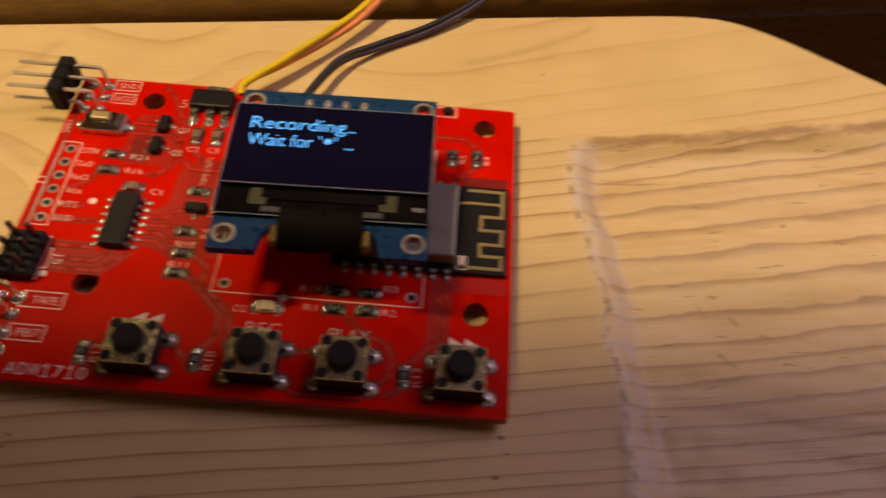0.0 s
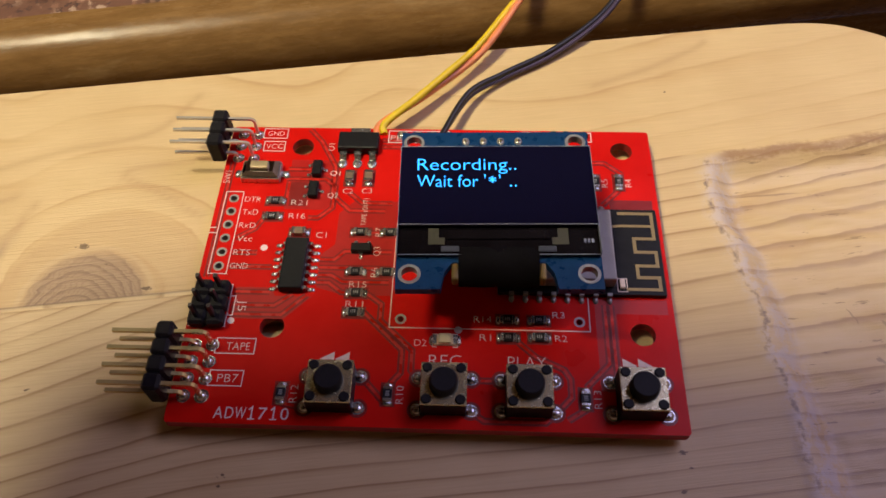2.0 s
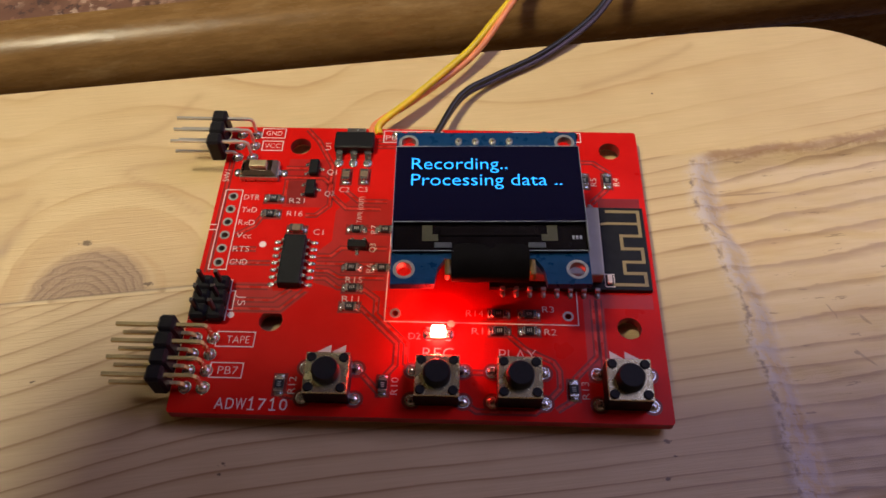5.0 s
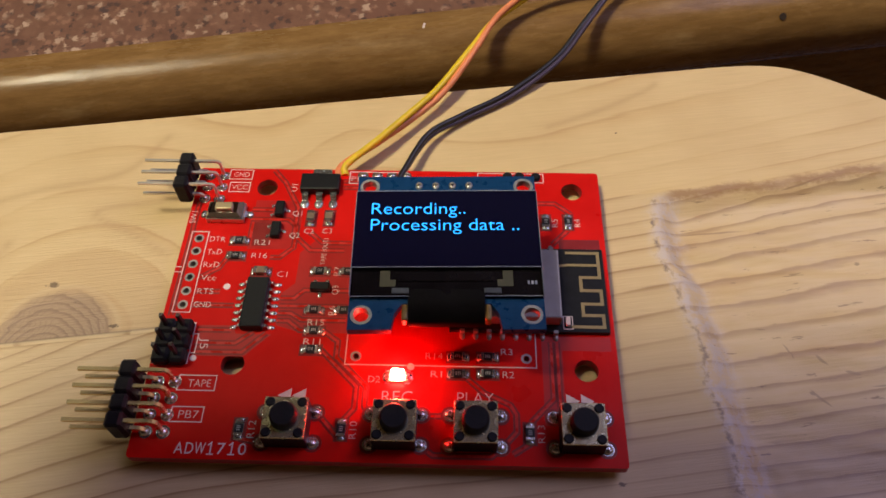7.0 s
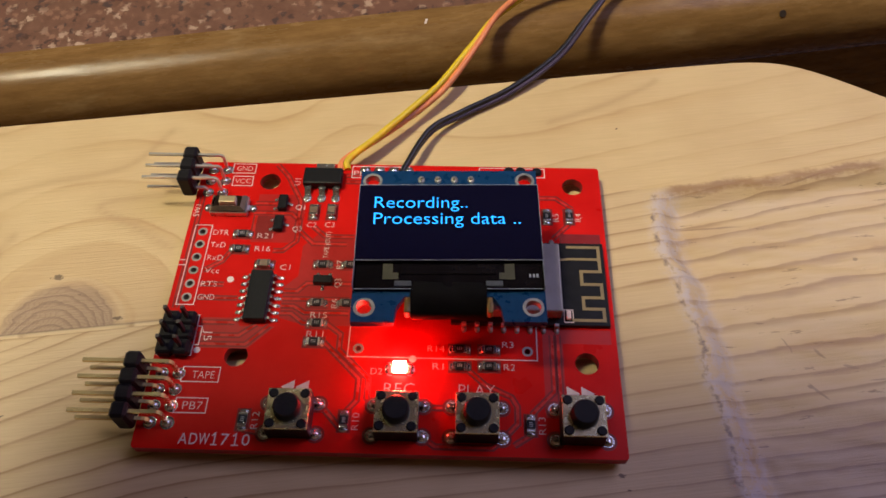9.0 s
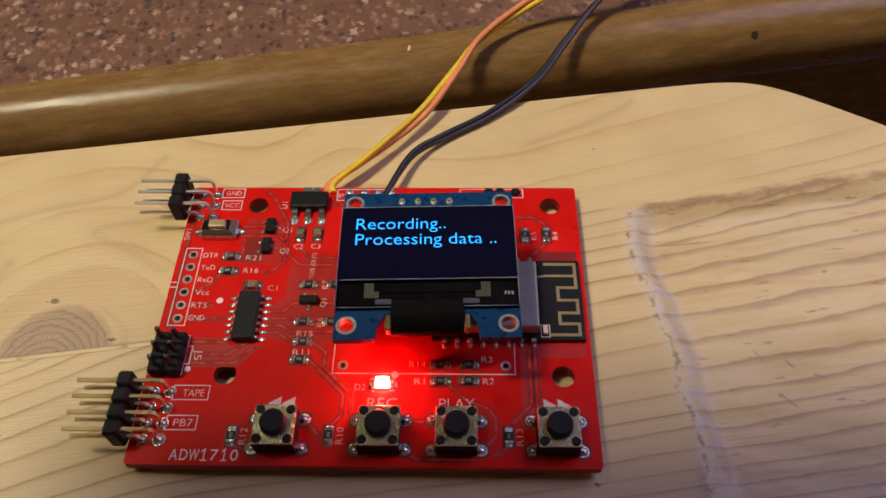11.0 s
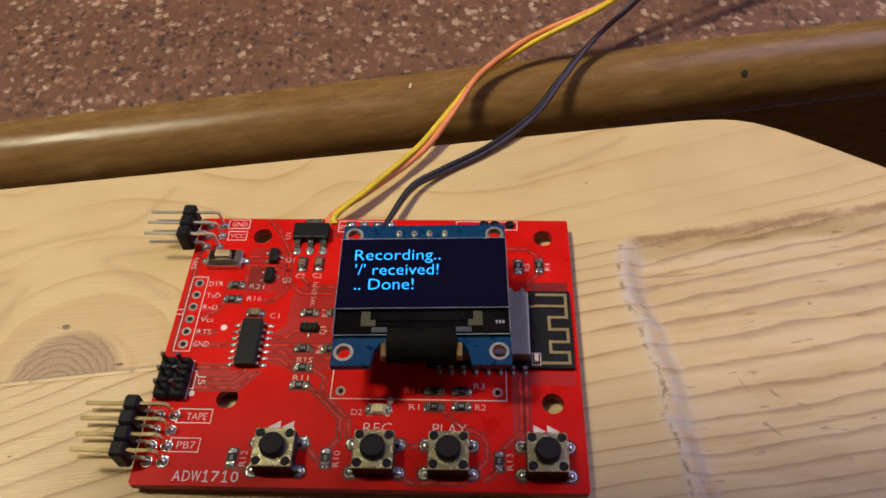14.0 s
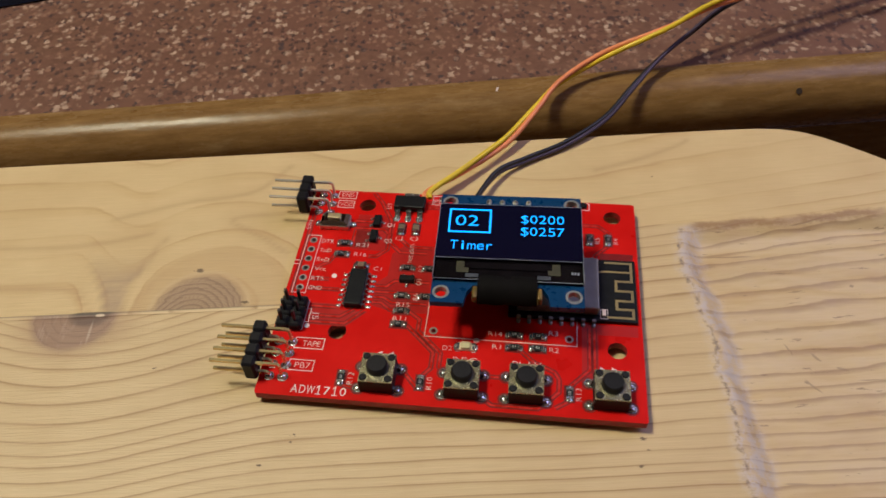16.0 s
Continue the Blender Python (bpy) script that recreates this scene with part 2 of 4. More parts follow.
    col = g.mix(times(g.step(g.m("ABSOLUTE", g.m("ADD", rim, 0.5)), 0.7, 0.1), on_side, g.step(cuts, 0.44, 0.66), 0.75), col, (0.14, 0.095, 0.095))
    brow = g.m("ADD", top, g.m("MULTIPLY", fray, 1.0))
    along = g.step(g.noise(g.vec(g.m("MULTIPLY", x, 0.085), 3.0), 1.0, 2), 0.28, 0.46)
    col = g.mix(times(g.step(g.m("ABSOLUTE", g.m("SUBTRACT", brow, 0.2)), 1.5, 0.2), g.step(side, 0.0, 4.0), along, 0.85), col, (0.29, 0.155, 0.052))
    crack = g.noise(g.vec(g.m("MULTIPLY", u, 0.13), g.m("MULTIPLY", v, 0.8)), 1.0, 4, 0.75)
    col = g.mix(times(raw, g.step(crack, 0.625, 0.675), 0.7), col, (0.17, 0.10, 0.06))
    g.bump(g.m("ADD", g.m("MULTIPLY", fib, 0.6), g.m("ADD", g.m("MULTIPLY", ph, 0.25), times(raw, strips, 1.2))), 0.40, 0.0004)
    return g.set(base=col, rough=g.m("ADD", g.m("MULTIPLY", fib, 0.16), 0.36), spec=0.5)


def speckle():
    g = Net("speckled laminate")
    p = g.mm()
    info = g.noise(p, 0.05, 2)
    wob = g.nt.nodes.new("ShaderNodeTexNoise")
    g.put(wob.inputs["Vector"], p)
    wob.inputs["Scale"].default_value, wob.inputs["Detail"].default_value = 0.8, 4
    wob.inputs["Roughness"].default_value = 0.75
    off = g.nt.nodes.new("ShaderNodeVectorMath")
    off.operation = "MULTIPLY_ADD"
    g.put(off.inputs[0], wob.outputs["Color"])
    off.inputs[1].default_value = (3.6, 3.6, 0)
    g.put(off.inputs[2], p)

    def flecks(scale, shift, lo, hi, share):
        mv = g.nt.nodes.new("ShaderNodeVectorMath")
        mv.operation = "MULTIPLY_ADD"
        g.put(mv.inputs[0], off.outputs[0])
        mv.inputs[1].default_value, mv.inputs[2].default_value = (1.0, 0.85, 0.0), shift
        vo = g.node("ShaderNodeTexVoronoi", feature="F1")
        g.put(vo.inputs["Vector"], mv.outputs[0])
        vo.inputs["Scale"].default_value = scale
        r, gg, _ = g.xyz(vo.outputs["Color"])
        edge = g.m("SUBTRACT", vo.outputs["Distance"], g.m("MULTIPLY", gg, 0.26))
        return g.m("MULTIPLY", g.step(edge, hi, lo), g.m("LESS_THAN", r, share)), gg

    base = g.ramp(g.noise(p, 0.35, 4), [(0.3, (0.125, 0.058, 0.037)), (0.7, (0.180, 0.090, 0.057))])
    base = g.mix(g.step(info, 0.4, 0.65), base, (0.150, 0.070, 0.046))
    f1, r1 = flecks(0.58, (0, 0, 0), 0.16, 0.42, 0.35)
    f2, r2 = flecks(0.66, (31, 17, 0), 0.16, 0.42, 0.36)
    f3, r3 = flecks(0.70, (7, 53, 0), 0.2, 0.4, 0.30)
    col = g.mix(g.m("MULTIPLY", f2, 0.9), base, g.ramp(r2, [(0.0, (0.04, 0.024, 0.03)), (0.6, (0.06, 0.028, 0.022)), (1.0, (0.052, 0.036, 0.038))]))
    col = g.mix(g.m("MULTIPLY", f3, 0.7), col, (0.27, 0.14, 0.09))
    col = g.mix(g.m("MULTIPLY", g.m("MULTIPLY", f1, g.m("ADD", g.m("MULTIPLY", g.step(g.noise(p, 0.13, 2), 0.35, 0.58), 0.75), 0.2)), 0.95), col, g.ramp(r1, [(0.0, (0.30, 0.185, 0.125)), (1.0, (0.47, 0.33, 0.235))]))
    g.bump(g.noise(p, 2.0, 2), 0.2, 0.0001)
    return g.set(base=col, rough=0.42, spec=0.4)


def varnish():
    g = Net("varnished brown wood")
    p = g.mm()
    x, y, z = g.xyz(p)
    grain = g.noise(g.vec(g.m("MULTIPLY", x, 0.10), g.m("MULTIPLY", y, 0.55), g.m("MULTIPLY", z, 0.55)), 1.0, 5, 0.7)
    wear = g.noise(g.vec(g.m("MULTIPLY", x, 0.06), g.m("MULTIPLY", y, 0.2), g.m("MULTIPLY", z, 0.2)), 1.0, 4, 0.7)
    col = g.ramp(grain, [(0.25, (0.135, 0.070, 0.022)), (0.5, (0.195, 0.106, 0.036)), (0.75, (0.270, 0.155, 0.056))])
    col = g.mix(g.m("MULTIPLY", g.step(wear, 0.56, 0.74), 0.5), col, (0.34, 0.225, 0.105))
    g.bump(g.m("ADD", grain, g.m("MULTIPLY", wear, 0.6)), 0.25, 0.0004)
    return g.set(base=col, rough=g.m("ADD", g.m("MULTIPLY", wear, 0.28), 0.13), spec=0.20, coat=0.0)


def soldermask():
    g = Net("red solder mask")
    p = g.mm()
    n, f = g.noise(p, 0.12, 3), g.noise(p, 3.0, 3)
    col = g.ramp(n, [(0.3, (0.50, 0.005, 0.003)), (0.7, (0.60, 0.008, 0.005))])
    col = g.mix(g.m("MULTIPLY", g.step(f, 0.62, 0.8), 0.25), col, (0.40, 0.012, 0.008))
    g.bump(g.noise(p, 0.9, 2), 0.15, 0.0001)
    return g.set(base=col, rough=g.m("ADD", 0.30, g.m("MULTIPLY", g.m("SUBTRACT", n, 0.5), 0.15)), spec=0.17)


def glow(name, colour, power):
    g = Net(name)
    return g.set(base=(0.02, 0.02, 0.02), emit=colour, power=power)


PINE, SPECKLE, VARNISH, MASK = pine(), speckle(), varnish(), soldermask()
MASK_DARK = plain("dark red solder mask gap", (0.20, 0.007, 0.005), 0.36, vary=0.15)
MASK_BARE = plain("red solder mask on bare fibreglass", (0.36, 0.007, 0.005), 0.34, vary=0.12, scale=0.2)
MASK_LINE = plain("red solder mask over copper", (0.50, 0.018, 0.011), 0.28, vary=0.12)
EDGE = plain("red board edge", (0.30, 0.012, 0.012), 0.6, vary=0.3, scale=1.5)
SILK = plain("white silkscreen ink", (0.70, 0.57, 0.53), 0.6, vary=0.12, scale=2.0)
TIN = plain("tinned solder", (0.50, 0.50, 0.49), 0.24, 0.95, vary=0.25, scale=1.5, bump=0.05)
STEEL = plain("pale nickel plate", (0.62, 0.57, 0.36), 0.26, 0.85, vary=0.05, scale=0.8, bump=0.02)
SHIELD = plain("brushed shield can", (0.27, 0.255, 0.235), 0.42, 0.7, vary=0.1, scale=0.5, bump=0.02)
BRASS = plain("gold plated pin", (0.80, 0.63, 0.30), 0.2, 0.72, vary=0.08, scale=0.25)
ANTENNA = plain("dull gold track", (0.26, 0.19, 0.085), 0.45, 0.2, vary=0.1, scale=0.4)
CASE = plain("bright stamped switch case", (0.60, 0.58, 0.53), 0.3, 0.8, vary=0.15, scale=0.6)
CHROME = plain("polished chrome cover", (0.58, 0.57, 0.56), 0.12, 1.0, vary=0.15, scale=0.8)
TAN = plain("tan plunger", (0.36, 0.28, 0.15), 0.4, 0.3, vary=0.1)
RINGS = plain("dull tin for rings and darkened joints", (0.30, 0.29, 0.27), 0.45, 0.6, vary=0.25, scale=1.2)
GREY = plain("grey glue", (0.045, 0.05, 0.065), 0.5, vary=0.2)
SILVER = plain("bright tinned pin", (0.80, 0.76, 0.66), 0.2, 0.62, vary=0.1, scale=0.3)
# pale grey that paints the highlight on glass edges; also prints the code bars
GLINT_PRINT = plain("pale edge highlight, also code print", (0.22, 0.23, 0.27), 0.35, vary=0.3, scale=0.4)
DARKPIN = plain("tarnished dark pin", (0.09, 0.08, 0.08), 0.35, 0.9, vary=0.3, scale=1.0)
BLACK = plain("black moulded plastic", (0.009, 0.008, 0.010), 0.5, vary=0.3, scale=0.9, bump=0.03, spec=0.16)
RUBBER = plain("matt black plunger", (0.011, 0.010, 0.011), 0.55, vary=0.3, scale=1.2, spec=0.18)
EPOXY = plain("black chip epoxy", (0.006, 0.006, 0.007), 0.45, vary=0.25, scale=2.5, bump=0.03, spec=0.2)
CERAMIC = plain("brown capacitor ceramic", (0.17, 0.115, 0.07), 0.45, vary=0.2, scale=1.5)
RESIN = plain("black resistor coat", (0.014, 0.014, 0.016), 0.35, vary=0.2, scale=2.0, spec=0.3)
BLUE = plain("blue solder mask", (0.003, 0.032, 0.095), 0.3, vary=0.2, scale=0.7, spec=0.3)
NIGHT = plain("black module board", (0.010, 0.010, 0.011), 0.35, vary=0.25, scale=0.7, spec=0.2)
# the base's blue stands in for the lit dots' veil and reflection
GLASS = plain("black display glass", (0.004, 0.004, 0.017), 0.07, vary=0.1, spec=0.35)
LEDGE = plain("dark smoked display glass", (0.006, 0.005, 0.006), 0.16, vary=0.5, scale=0.25, spec=0.25)
OLIVE = plain("olive foil contact", (0.040, 0.036, 0.015), 0.5, vary=0.2, scale=0.8)
FLEX = plain("dark flexible film", (0.005, 0.004, 0.004), 0.6, vary=0.35, scale=0.4, spec=0.05)
CODE = plain("grey code print", (0.34, 0.34, 0.33), 0.6, vary=0.1)
NAIL = plain("dark nail hole", (0.030, 0.017, 0.009), 0.7, vary=0.3, scale=1.0)
AMBER = plain("amber polyimide film", (0.14, 0.085, 0.016), 0.4, vary=0.3, scale=0.9)
BONE = plain("cream diode housing", (0.62, 0.50, 0.33), 0.5, vary=0.15, scale=1.5)
LENS = plain("pale yellow diode lens", (0.60, 0.52, 0.30), 0.25, vary=0.1)
YELLOW = plain("yellow wire sheath", (0.74, 0.52, 0.015), 0.4, vary=0.15, scale=0.3)
ORANGE = plain("orange wire sheath", (0.72, 0.23, 0.09), 0.4, vary=0.15, scale=0.3)
JET = plain("black wire sheath", (0.012, 0.011, 0.012), 0.4, vary=0.2, scale=0.3)
VIOLET = plain("dark violet wire sheath", (0.045, 0.030, 0.055), 0.4, vary=0.2, scale=0.3)
NAVY = plain("navy cloth", (0.010, 0.012, 0.035), 0.9, vary=0.4, scale=0.5, bump=0.2)
PAINT = plain("brown panelled wall", (0.50, 0.36, 0.25), 0.7, vary=0.15, scale=0.01)
CEIL = plain("dark wooden ceiling", (0.25, 0.17, 0.11), 0.7, vary=0.15, scale=0.01)
FLOORING = plain("dark brown floorboards", (0.055, 0.034, 0.020), 0.5, vary=0.3, scale=0.02)
SCREEN_GLOW = glow("lit display dots", (0.008, 0.34, 1.0), 2.5)
LED_GLOW = glow("lit red diode", (1.0, 0.014, 0.008), 950.0)


# ---- mesh tools, in millimetres ----
def box(bm, x0, y0, z0, x1, y1, z1, bev=0.0, seg=1):
    vs = [bm.verts.new(p) for p in ((x0, y0, z0), (x1, y0, z0), (x1, y1, z0), (x0, y1, z0), (x0, y0, z1), (x1, y0, z1), (x1, y1, z1), (x0, y1, z1))]
    fs = [bm.faces.new([vs[i] for i in q]) for q in ((3, 2, 1, 0), (4, 5, 6, 7), (0, 1, 5, 4), (1, 2, 6, 5), (2, 3, 7, 6), (3, 0, 4, 7))]
    if bev:
        es = list({e for f in fs for e in f.edges})
        bmesh.ops.bevel(bm, geom=es, offset=bev, segments=seg, affect="EDGES", profile=0.5)
    return bm


def cyl(bm, x, y, z0, z1, r, n=20, r2=None, bev=0.0):
    a = [bm.verts.new((x + r * math.cos(2 * math.pi * i / n), y + r * math.sin(2 * math.pi * i / n), z0)) for i in range(n)]
    r2 = r if r2 is None else r2
    rings = [a]
    if bev:
        rings.append([bm.verts.new((x + r2 * math.cos(2 * math.pi * i / n), y + r2 * math.sin(2 * math.pi * i / n), z1 - bev)) for i in range(n)])
        r2 -= bev
    rings.append([bm.verts.new((x + r2 * math.cos(2 * math.pi * i / n), y + r2 * math.sin(2 * math.pi * i / n), z1)) for i in range(n)])
    for p, q in zip(rings, rings[1:]):
        for i in range(n):
            bm.faces.new((p[i], p[(i + 1) % n], q[(i + 1) % n], q[i]))
    bm.faces.new(rings[-1])
    bm.faces.new(rings[0][::-1])
    return bm


def ring(bm, x, y, z0, z1, r_in, r_out, n=24):
    loops = []
    for r, z in ((r_out, z0), (r_out, z1), (r_in, z1), (r_in, z0)):
        loops.append([bm.verts.new((x + r * math.cos(2 * math.pi * i / n), y + r * math.sin(2 * math.pi * i / n), z)) for i in range(n)])
    for p, q in zip(loops, loops[1:] + loops[:1]):
        for i in range(n):
            bm.faces.new((p[i], p[(i + 1) % n], q[(i + 1) % n], q[i]))
    return bm


def blob(bm, x, y, z, rx, ry, rz, n=10, k=4):
    """A low dome."""
    top = bm.verts.new((x, y, z + rz))
    prev = None
    for j in range(1, k + 1):
        a = math.pi / 2 * j / k
        row = [bm.verts.new((x + rx * math.sin(a) * math.cos(2 * math.pi * i / n), y + ry * math.sin(a) * math.sin(2 * math.pi * i / n), z + rz * math.cos(a))) for i in range(n)]
        for i in range(n):
            if prev is None:
                bm.faces.new((top, row[i], row[(i + 1) % n]))
            else:
                bm.faces.new((prev[i], row[i], row[(i + 1) % n], prev[(i + 1) % n]))
        prev = row
    bm.faces.new(prev[::-1])
    return bm


def tube(bm, pts, r, n=8, square=False):
    pts = [Vector(p) for p in pts]
    if square:
        n = 4
    rows, side = [], None
    for i, p in enumerate(pts):
        d = (pts[min(i + 1, len(pts) - 1)] - pts[max(i - 1, 0)]).normalized()
        ref = side if side is not None else (Vector((0, 1, 0)) if abs(d.y) < 0.9 else Vector((1, 0, 0)))
        side = (ref - d * ref.dot(d)).normalized()
        up = d.cross(side)
        ph = math.pi / 4 if square else 0
        rr = r * (1.414 if square else 1)
        rows.append([bm.verts.new(p + rr * (math.cos(2 * math.pi * k / n + ph) * side + math.sin(2 * math.pi * k / n + ph) * up)) for k in range(n)])
    for p, q in zip(rows, rows[1:]):
        for k in range(n):
            bm.faces.new((p[k], p[(k + 1) % n], q[(k + 1) % n], q[k]))
    bm.faces.new(rows[0][::-1])
    bm.faces.new(rows[-1])
    return bm


def ribbon(bm, pts, w, z0, z1):
    """A flat strip with mitred bends."""
    pts = [Vector((p[0], p[1])) for p in pts]
    left, right = [], []
    for i, p in enumerate(pts):
        a = (p - pts[i - 1]).normalized() if i else (pts[1] - p).normalized()
        b = (pts[i + 1] - p).normalized() if i < len(pts) - 1 else a
        t = (a + b).normalized()
        nrm = Vector((-t.y, t.x)) * (w / 2 / max(0.4, t.dot(a)))
        left.append(p + nrm)
        right.append(p - nrm)
    quad = [(q, z) for z in (z0, z1) for q in (left, right)]
    v = [[bm.verts.new((p.x, p.y, z)) for p in q] for q, z in quad]
    lb, rb, lt, rt = v
    for i in range(len(pts) - 1):
        bm.faces.new((lt[i], rt[i], rt[i + 1], lt[i + 1]))
        bm.faces.new((lb[i + 1], lt[i + 1], lt[i], lb[i])[::-1])
        bm.faces.new((rb[i], rt[i], rt[i + 1], rb[i + 1])[::-1])
    bm.faces.new((lt[0], lb[0], rb[0], rt[0]))
    bm.faces.new((lt[-1], rt[-1], rb[-1], lb[-1]))
    return bm


def plate(bm, outline, holes, z0, z1):
    """A flat sheet with round holes (x, y, r)."""
    loops = [[(x, y) for x, y in outline]]
    for x, y, r in holes:
        n = 28 if r > 1 else 14
        loops.append([(x + r * math.cos(2 * math.pi * i / n), y + r * math.sin(2 * math.pi * i / n)) for i in range(n)])
    edges, low = [], []
    for lp in loops:
        vs = [bm.verts.new((x, y, z0)) for x, y in lp]
        low.append(vs)
        edges += [bm.edges.new((vs[i], vs[(i + 1) % len(vs)])) for i in range(len(vs))]
    fill = bmesh.ops.triangle_fill(bm, edges=edges, use_beauty=True)
    faces = [f for f in fill["geom"] if isinstance(f, bmesh.types.BMFace)]
    up = {}
    for vs in low:
        for v in vs:
            up[v] = bm.verts.new((v.co.x, v.co.y, z1))
    for f in faces:
        bm.faces.new([up[v] for v in f.verts])
    for vs in low:
        for i in range(len(vs)):
            a, b = vs[i], vs[(i + 1) % len(vs)]
            bm.faces.new((a, b, up[b], up[a]))
    bmesh.ops.recalc_face_normals(bm, faces=bm.faces)
    return bm


def smooth_path(pts, n=10):
    P = [Vector(p) for p in pts]
    out = []
    for i in range(len(P) - 1):
        a, b, c, d = P[max(i - 1, 0)], P[i], P[i + 1], P[min(i + 2, len(P) - 1)]
        for k in range(n):
            t = k / n
            out.append(0.5 * ((2 * b) + (c - a) * t + (2 * a - 5 * b + 4 * c - d) * t * t + (3 * b - a - 3 * c + d) * t ** 3))
    out.append(P[-1])
    return out


def mesh_of(name, bm, material, smooth=False):
    bmesh.ops.scale(bm, vec=(0.001, 0.001, 0.001), verts=bm.verts)
    me = bpy.data.meshes.new(name)
    bm.to_mesh(me)
    bm.free()
    me.materials.append(material)
    if smooth:
        for f in me.polygons:
            f.use_smooth = True
        me.set_sharp_from_angle(angle=radians(40))
    return me


def part(name, bm, material, parent, label="", at=(0, 0, 0), turn=0.0, smooth=False):
    """Links a bmesh, or a mesh already made, as one object under a thing or a part, at a place in millimetres."""
    me = bm if isinstance(bm, bpy.types.Mesh) else mesh_of(name, bm, material, smooth)
    ob = new(name, me)
    ob.parent = parent
    ob.matrix_basis = pose(at[0] * 0.001, at[1] * 0.001, at[2] * 0.001, 0, 0, turn)
    if label:
        tagged(ob, label)
    return ob


def thing(name, label, category, kind="", at=(0, 0, 0), turn=0.0, group=""):
    ob = new(name)
    ob.empty_display_size = 0.01
    ob.matrix_basis = pose(at[0] * 0.001, at[1] * 0.001, at[2] * 0.001, 0, 0, turn)
    return tagged(ob, label, category, group, kind)


def letters(words, width, cap, thick, material, bold=0.0):
    """Words in the built-in font as a flat mesh; origin at the left end of the base line. Millimetres."""
    cu = bpy.data.curves.new("letters", "FONT")
    cu.body, cu.size, cu.resolution_u, cu.extrude, cu.offset = words, 1.0, 3, 0.004, bold
    ob = new("letters", cu)
    me = bpy.data.meshes.new_from_object(ob.evaluated_get(bpy.context.evaluated_depsgraph_get()))
    bpy.data.objects.remove(ob)
    xs = [v.co.x for v in me.vertices]
    sx, sy = width / (max(xs) - min(xs)), cap / 0.69
    x0 = min(xs)
    for v in me.vertices:
        v.co = ((v.co.x - x0) * sx * 0.001, v.co.y * sy * 0.001, (v.co.z + 0.004) / 0.008 * thick * 0.001)
    me.materials.clear()
    me.materials.append(material)
    return me


# ---- the room ----
def slab(name, x0, y0, z0, x1, y1, z1, material, label, category, holes=()):
    bm = bmesh.new()
    if holes:
        hx0, hy0, hx1, hy1 = holes
        for q in ((x0, y0, hx0, y1), (hx1, y0, x1, y1), (hx0, y0, hx1, hy0), (hx0, hy1, hx1, y1)):
            box(bm, q[0], q[1], z0, q[2], q[3], z1)
    else:
        box(bm, x0, y0, z0, x1, y1, z1)
    return tagged(new(name, mesh_of(name, bm, material)), label, category, "", "structure")


slab("floor", -2000, -2000, -800, 2000, 2400, -750, FLOORING, "dark brown wooden floorboards in shade", "floor")
# the ceiling's opening is made up, to pass the added cool fill
slab("ceiling", -2000, -2000, 1650, 2000, 2400, 1700, CEIL, "dark wooden ceiling with an opening for the added cool fill", "ceiling", (700, 150, 1900, 1350))
slab("wall_north", -2000, 2400, -750, 2000, 2450, 1650, PAINT, "brown wood-panelled wall", "wall")
slab("wall_south", -2000, -2050, -750, 2000, -2000, 1650, PAINT, "brown wood-panelled wall", "wall")
slab("wall_east", 2000, -2000, -750, 2050, 2400, 1650, PAINT, "brown wood-panelled wall", "wall")
slab("wall_west", -2050, -2000, -750, -2000, 2400, 1650, PAINT, "brown wood-panelled wall", "wall")


# ---- the table with its rounded edge ----
def table():
    t = thing("table", "speckled red-brown laminate table with a rounded varnished wood edge", "table", at=(0, 75.5, -750), turn=10.3)
    bm = box(bmesh.new(), -620, 0, 736, 620, 700, 753)
    part("tabletop", bm, SPECKLE, t, "red-brown laminate with cream and dark flecks")
    prof = [(0.0, 753.0), (-2.5, 753.3), (-5.0, 753.15), (-7.4, 752.4), (-9.5, 750.9), (-11.2, 748.6), (-12.1, 746.0), (-12.2, 743.5), (-11.6, 741.0),
            (-10.2, 738.6), (-8.0, 736.8), (-4.5, 735.8), (0.0, 735.6)]
    bm = bmesh.new()
    rows = []
    for i in range(125):
        x = -620 + 10 * i
        wob = 0.25 * noise.noise(Vector((x * 0.02, 3.0, 0)))
        rows.append([bm.verts.new((x, y + wob * (1 if 2 < k < 11 else 0), z)) for k, (y, z) in enumerate(prof)])
    for p, q in zip(rows, rows[1:]):
        for k in range(len(prof)):
            bm.faces.new((p[k], q[k], q[(k + 1) % len(prof)], p[(k + 1) % len(prof)]))
    bm.faces.new(rows[0])
    bm.faces.new(rows[-1][::-1])
    bmesh.ops.recalc_face_normals(bm, faces=bm.faces)
    edge = part("edge_strip", bm, VARNISH, t, "glossy worn brown varnished half-round edge", smooth=True)
    part("nail_hole", cyl(bmesh.new(), 0, 0, -0.4, 0.05, 0.75, 12), NAIL, edge, "dark filled nail hole")
    edge.children[0].matrix_basis = pose(0.0994, -0.0101, 0.7504, 53, 0, 0)
    part("scratch", ribbon(bmesh.new(), [(0, 0), (0.4, 1.0), (0.1, 2.0), (0.5, 3.0)], 0.45, -0.1, 0.04), SILK, edge, "pale chipped scratch")
    edge.children[1].matrix_basis = pose(0.0245, -0.0065, 0.7522, 28, 0, 0)
    for x in (-590, 590):
        for y in (60, 660):
            part("leg", box(bmesh.new(), x - 25, y - 25, 0, x + 25, y + 25, 736, 2), VARNISH, t)
    part("apron", box(bmesh.new(), -560, 45, 640, 560, 63, 736, 1), VARNISH, t)
    return t


table()


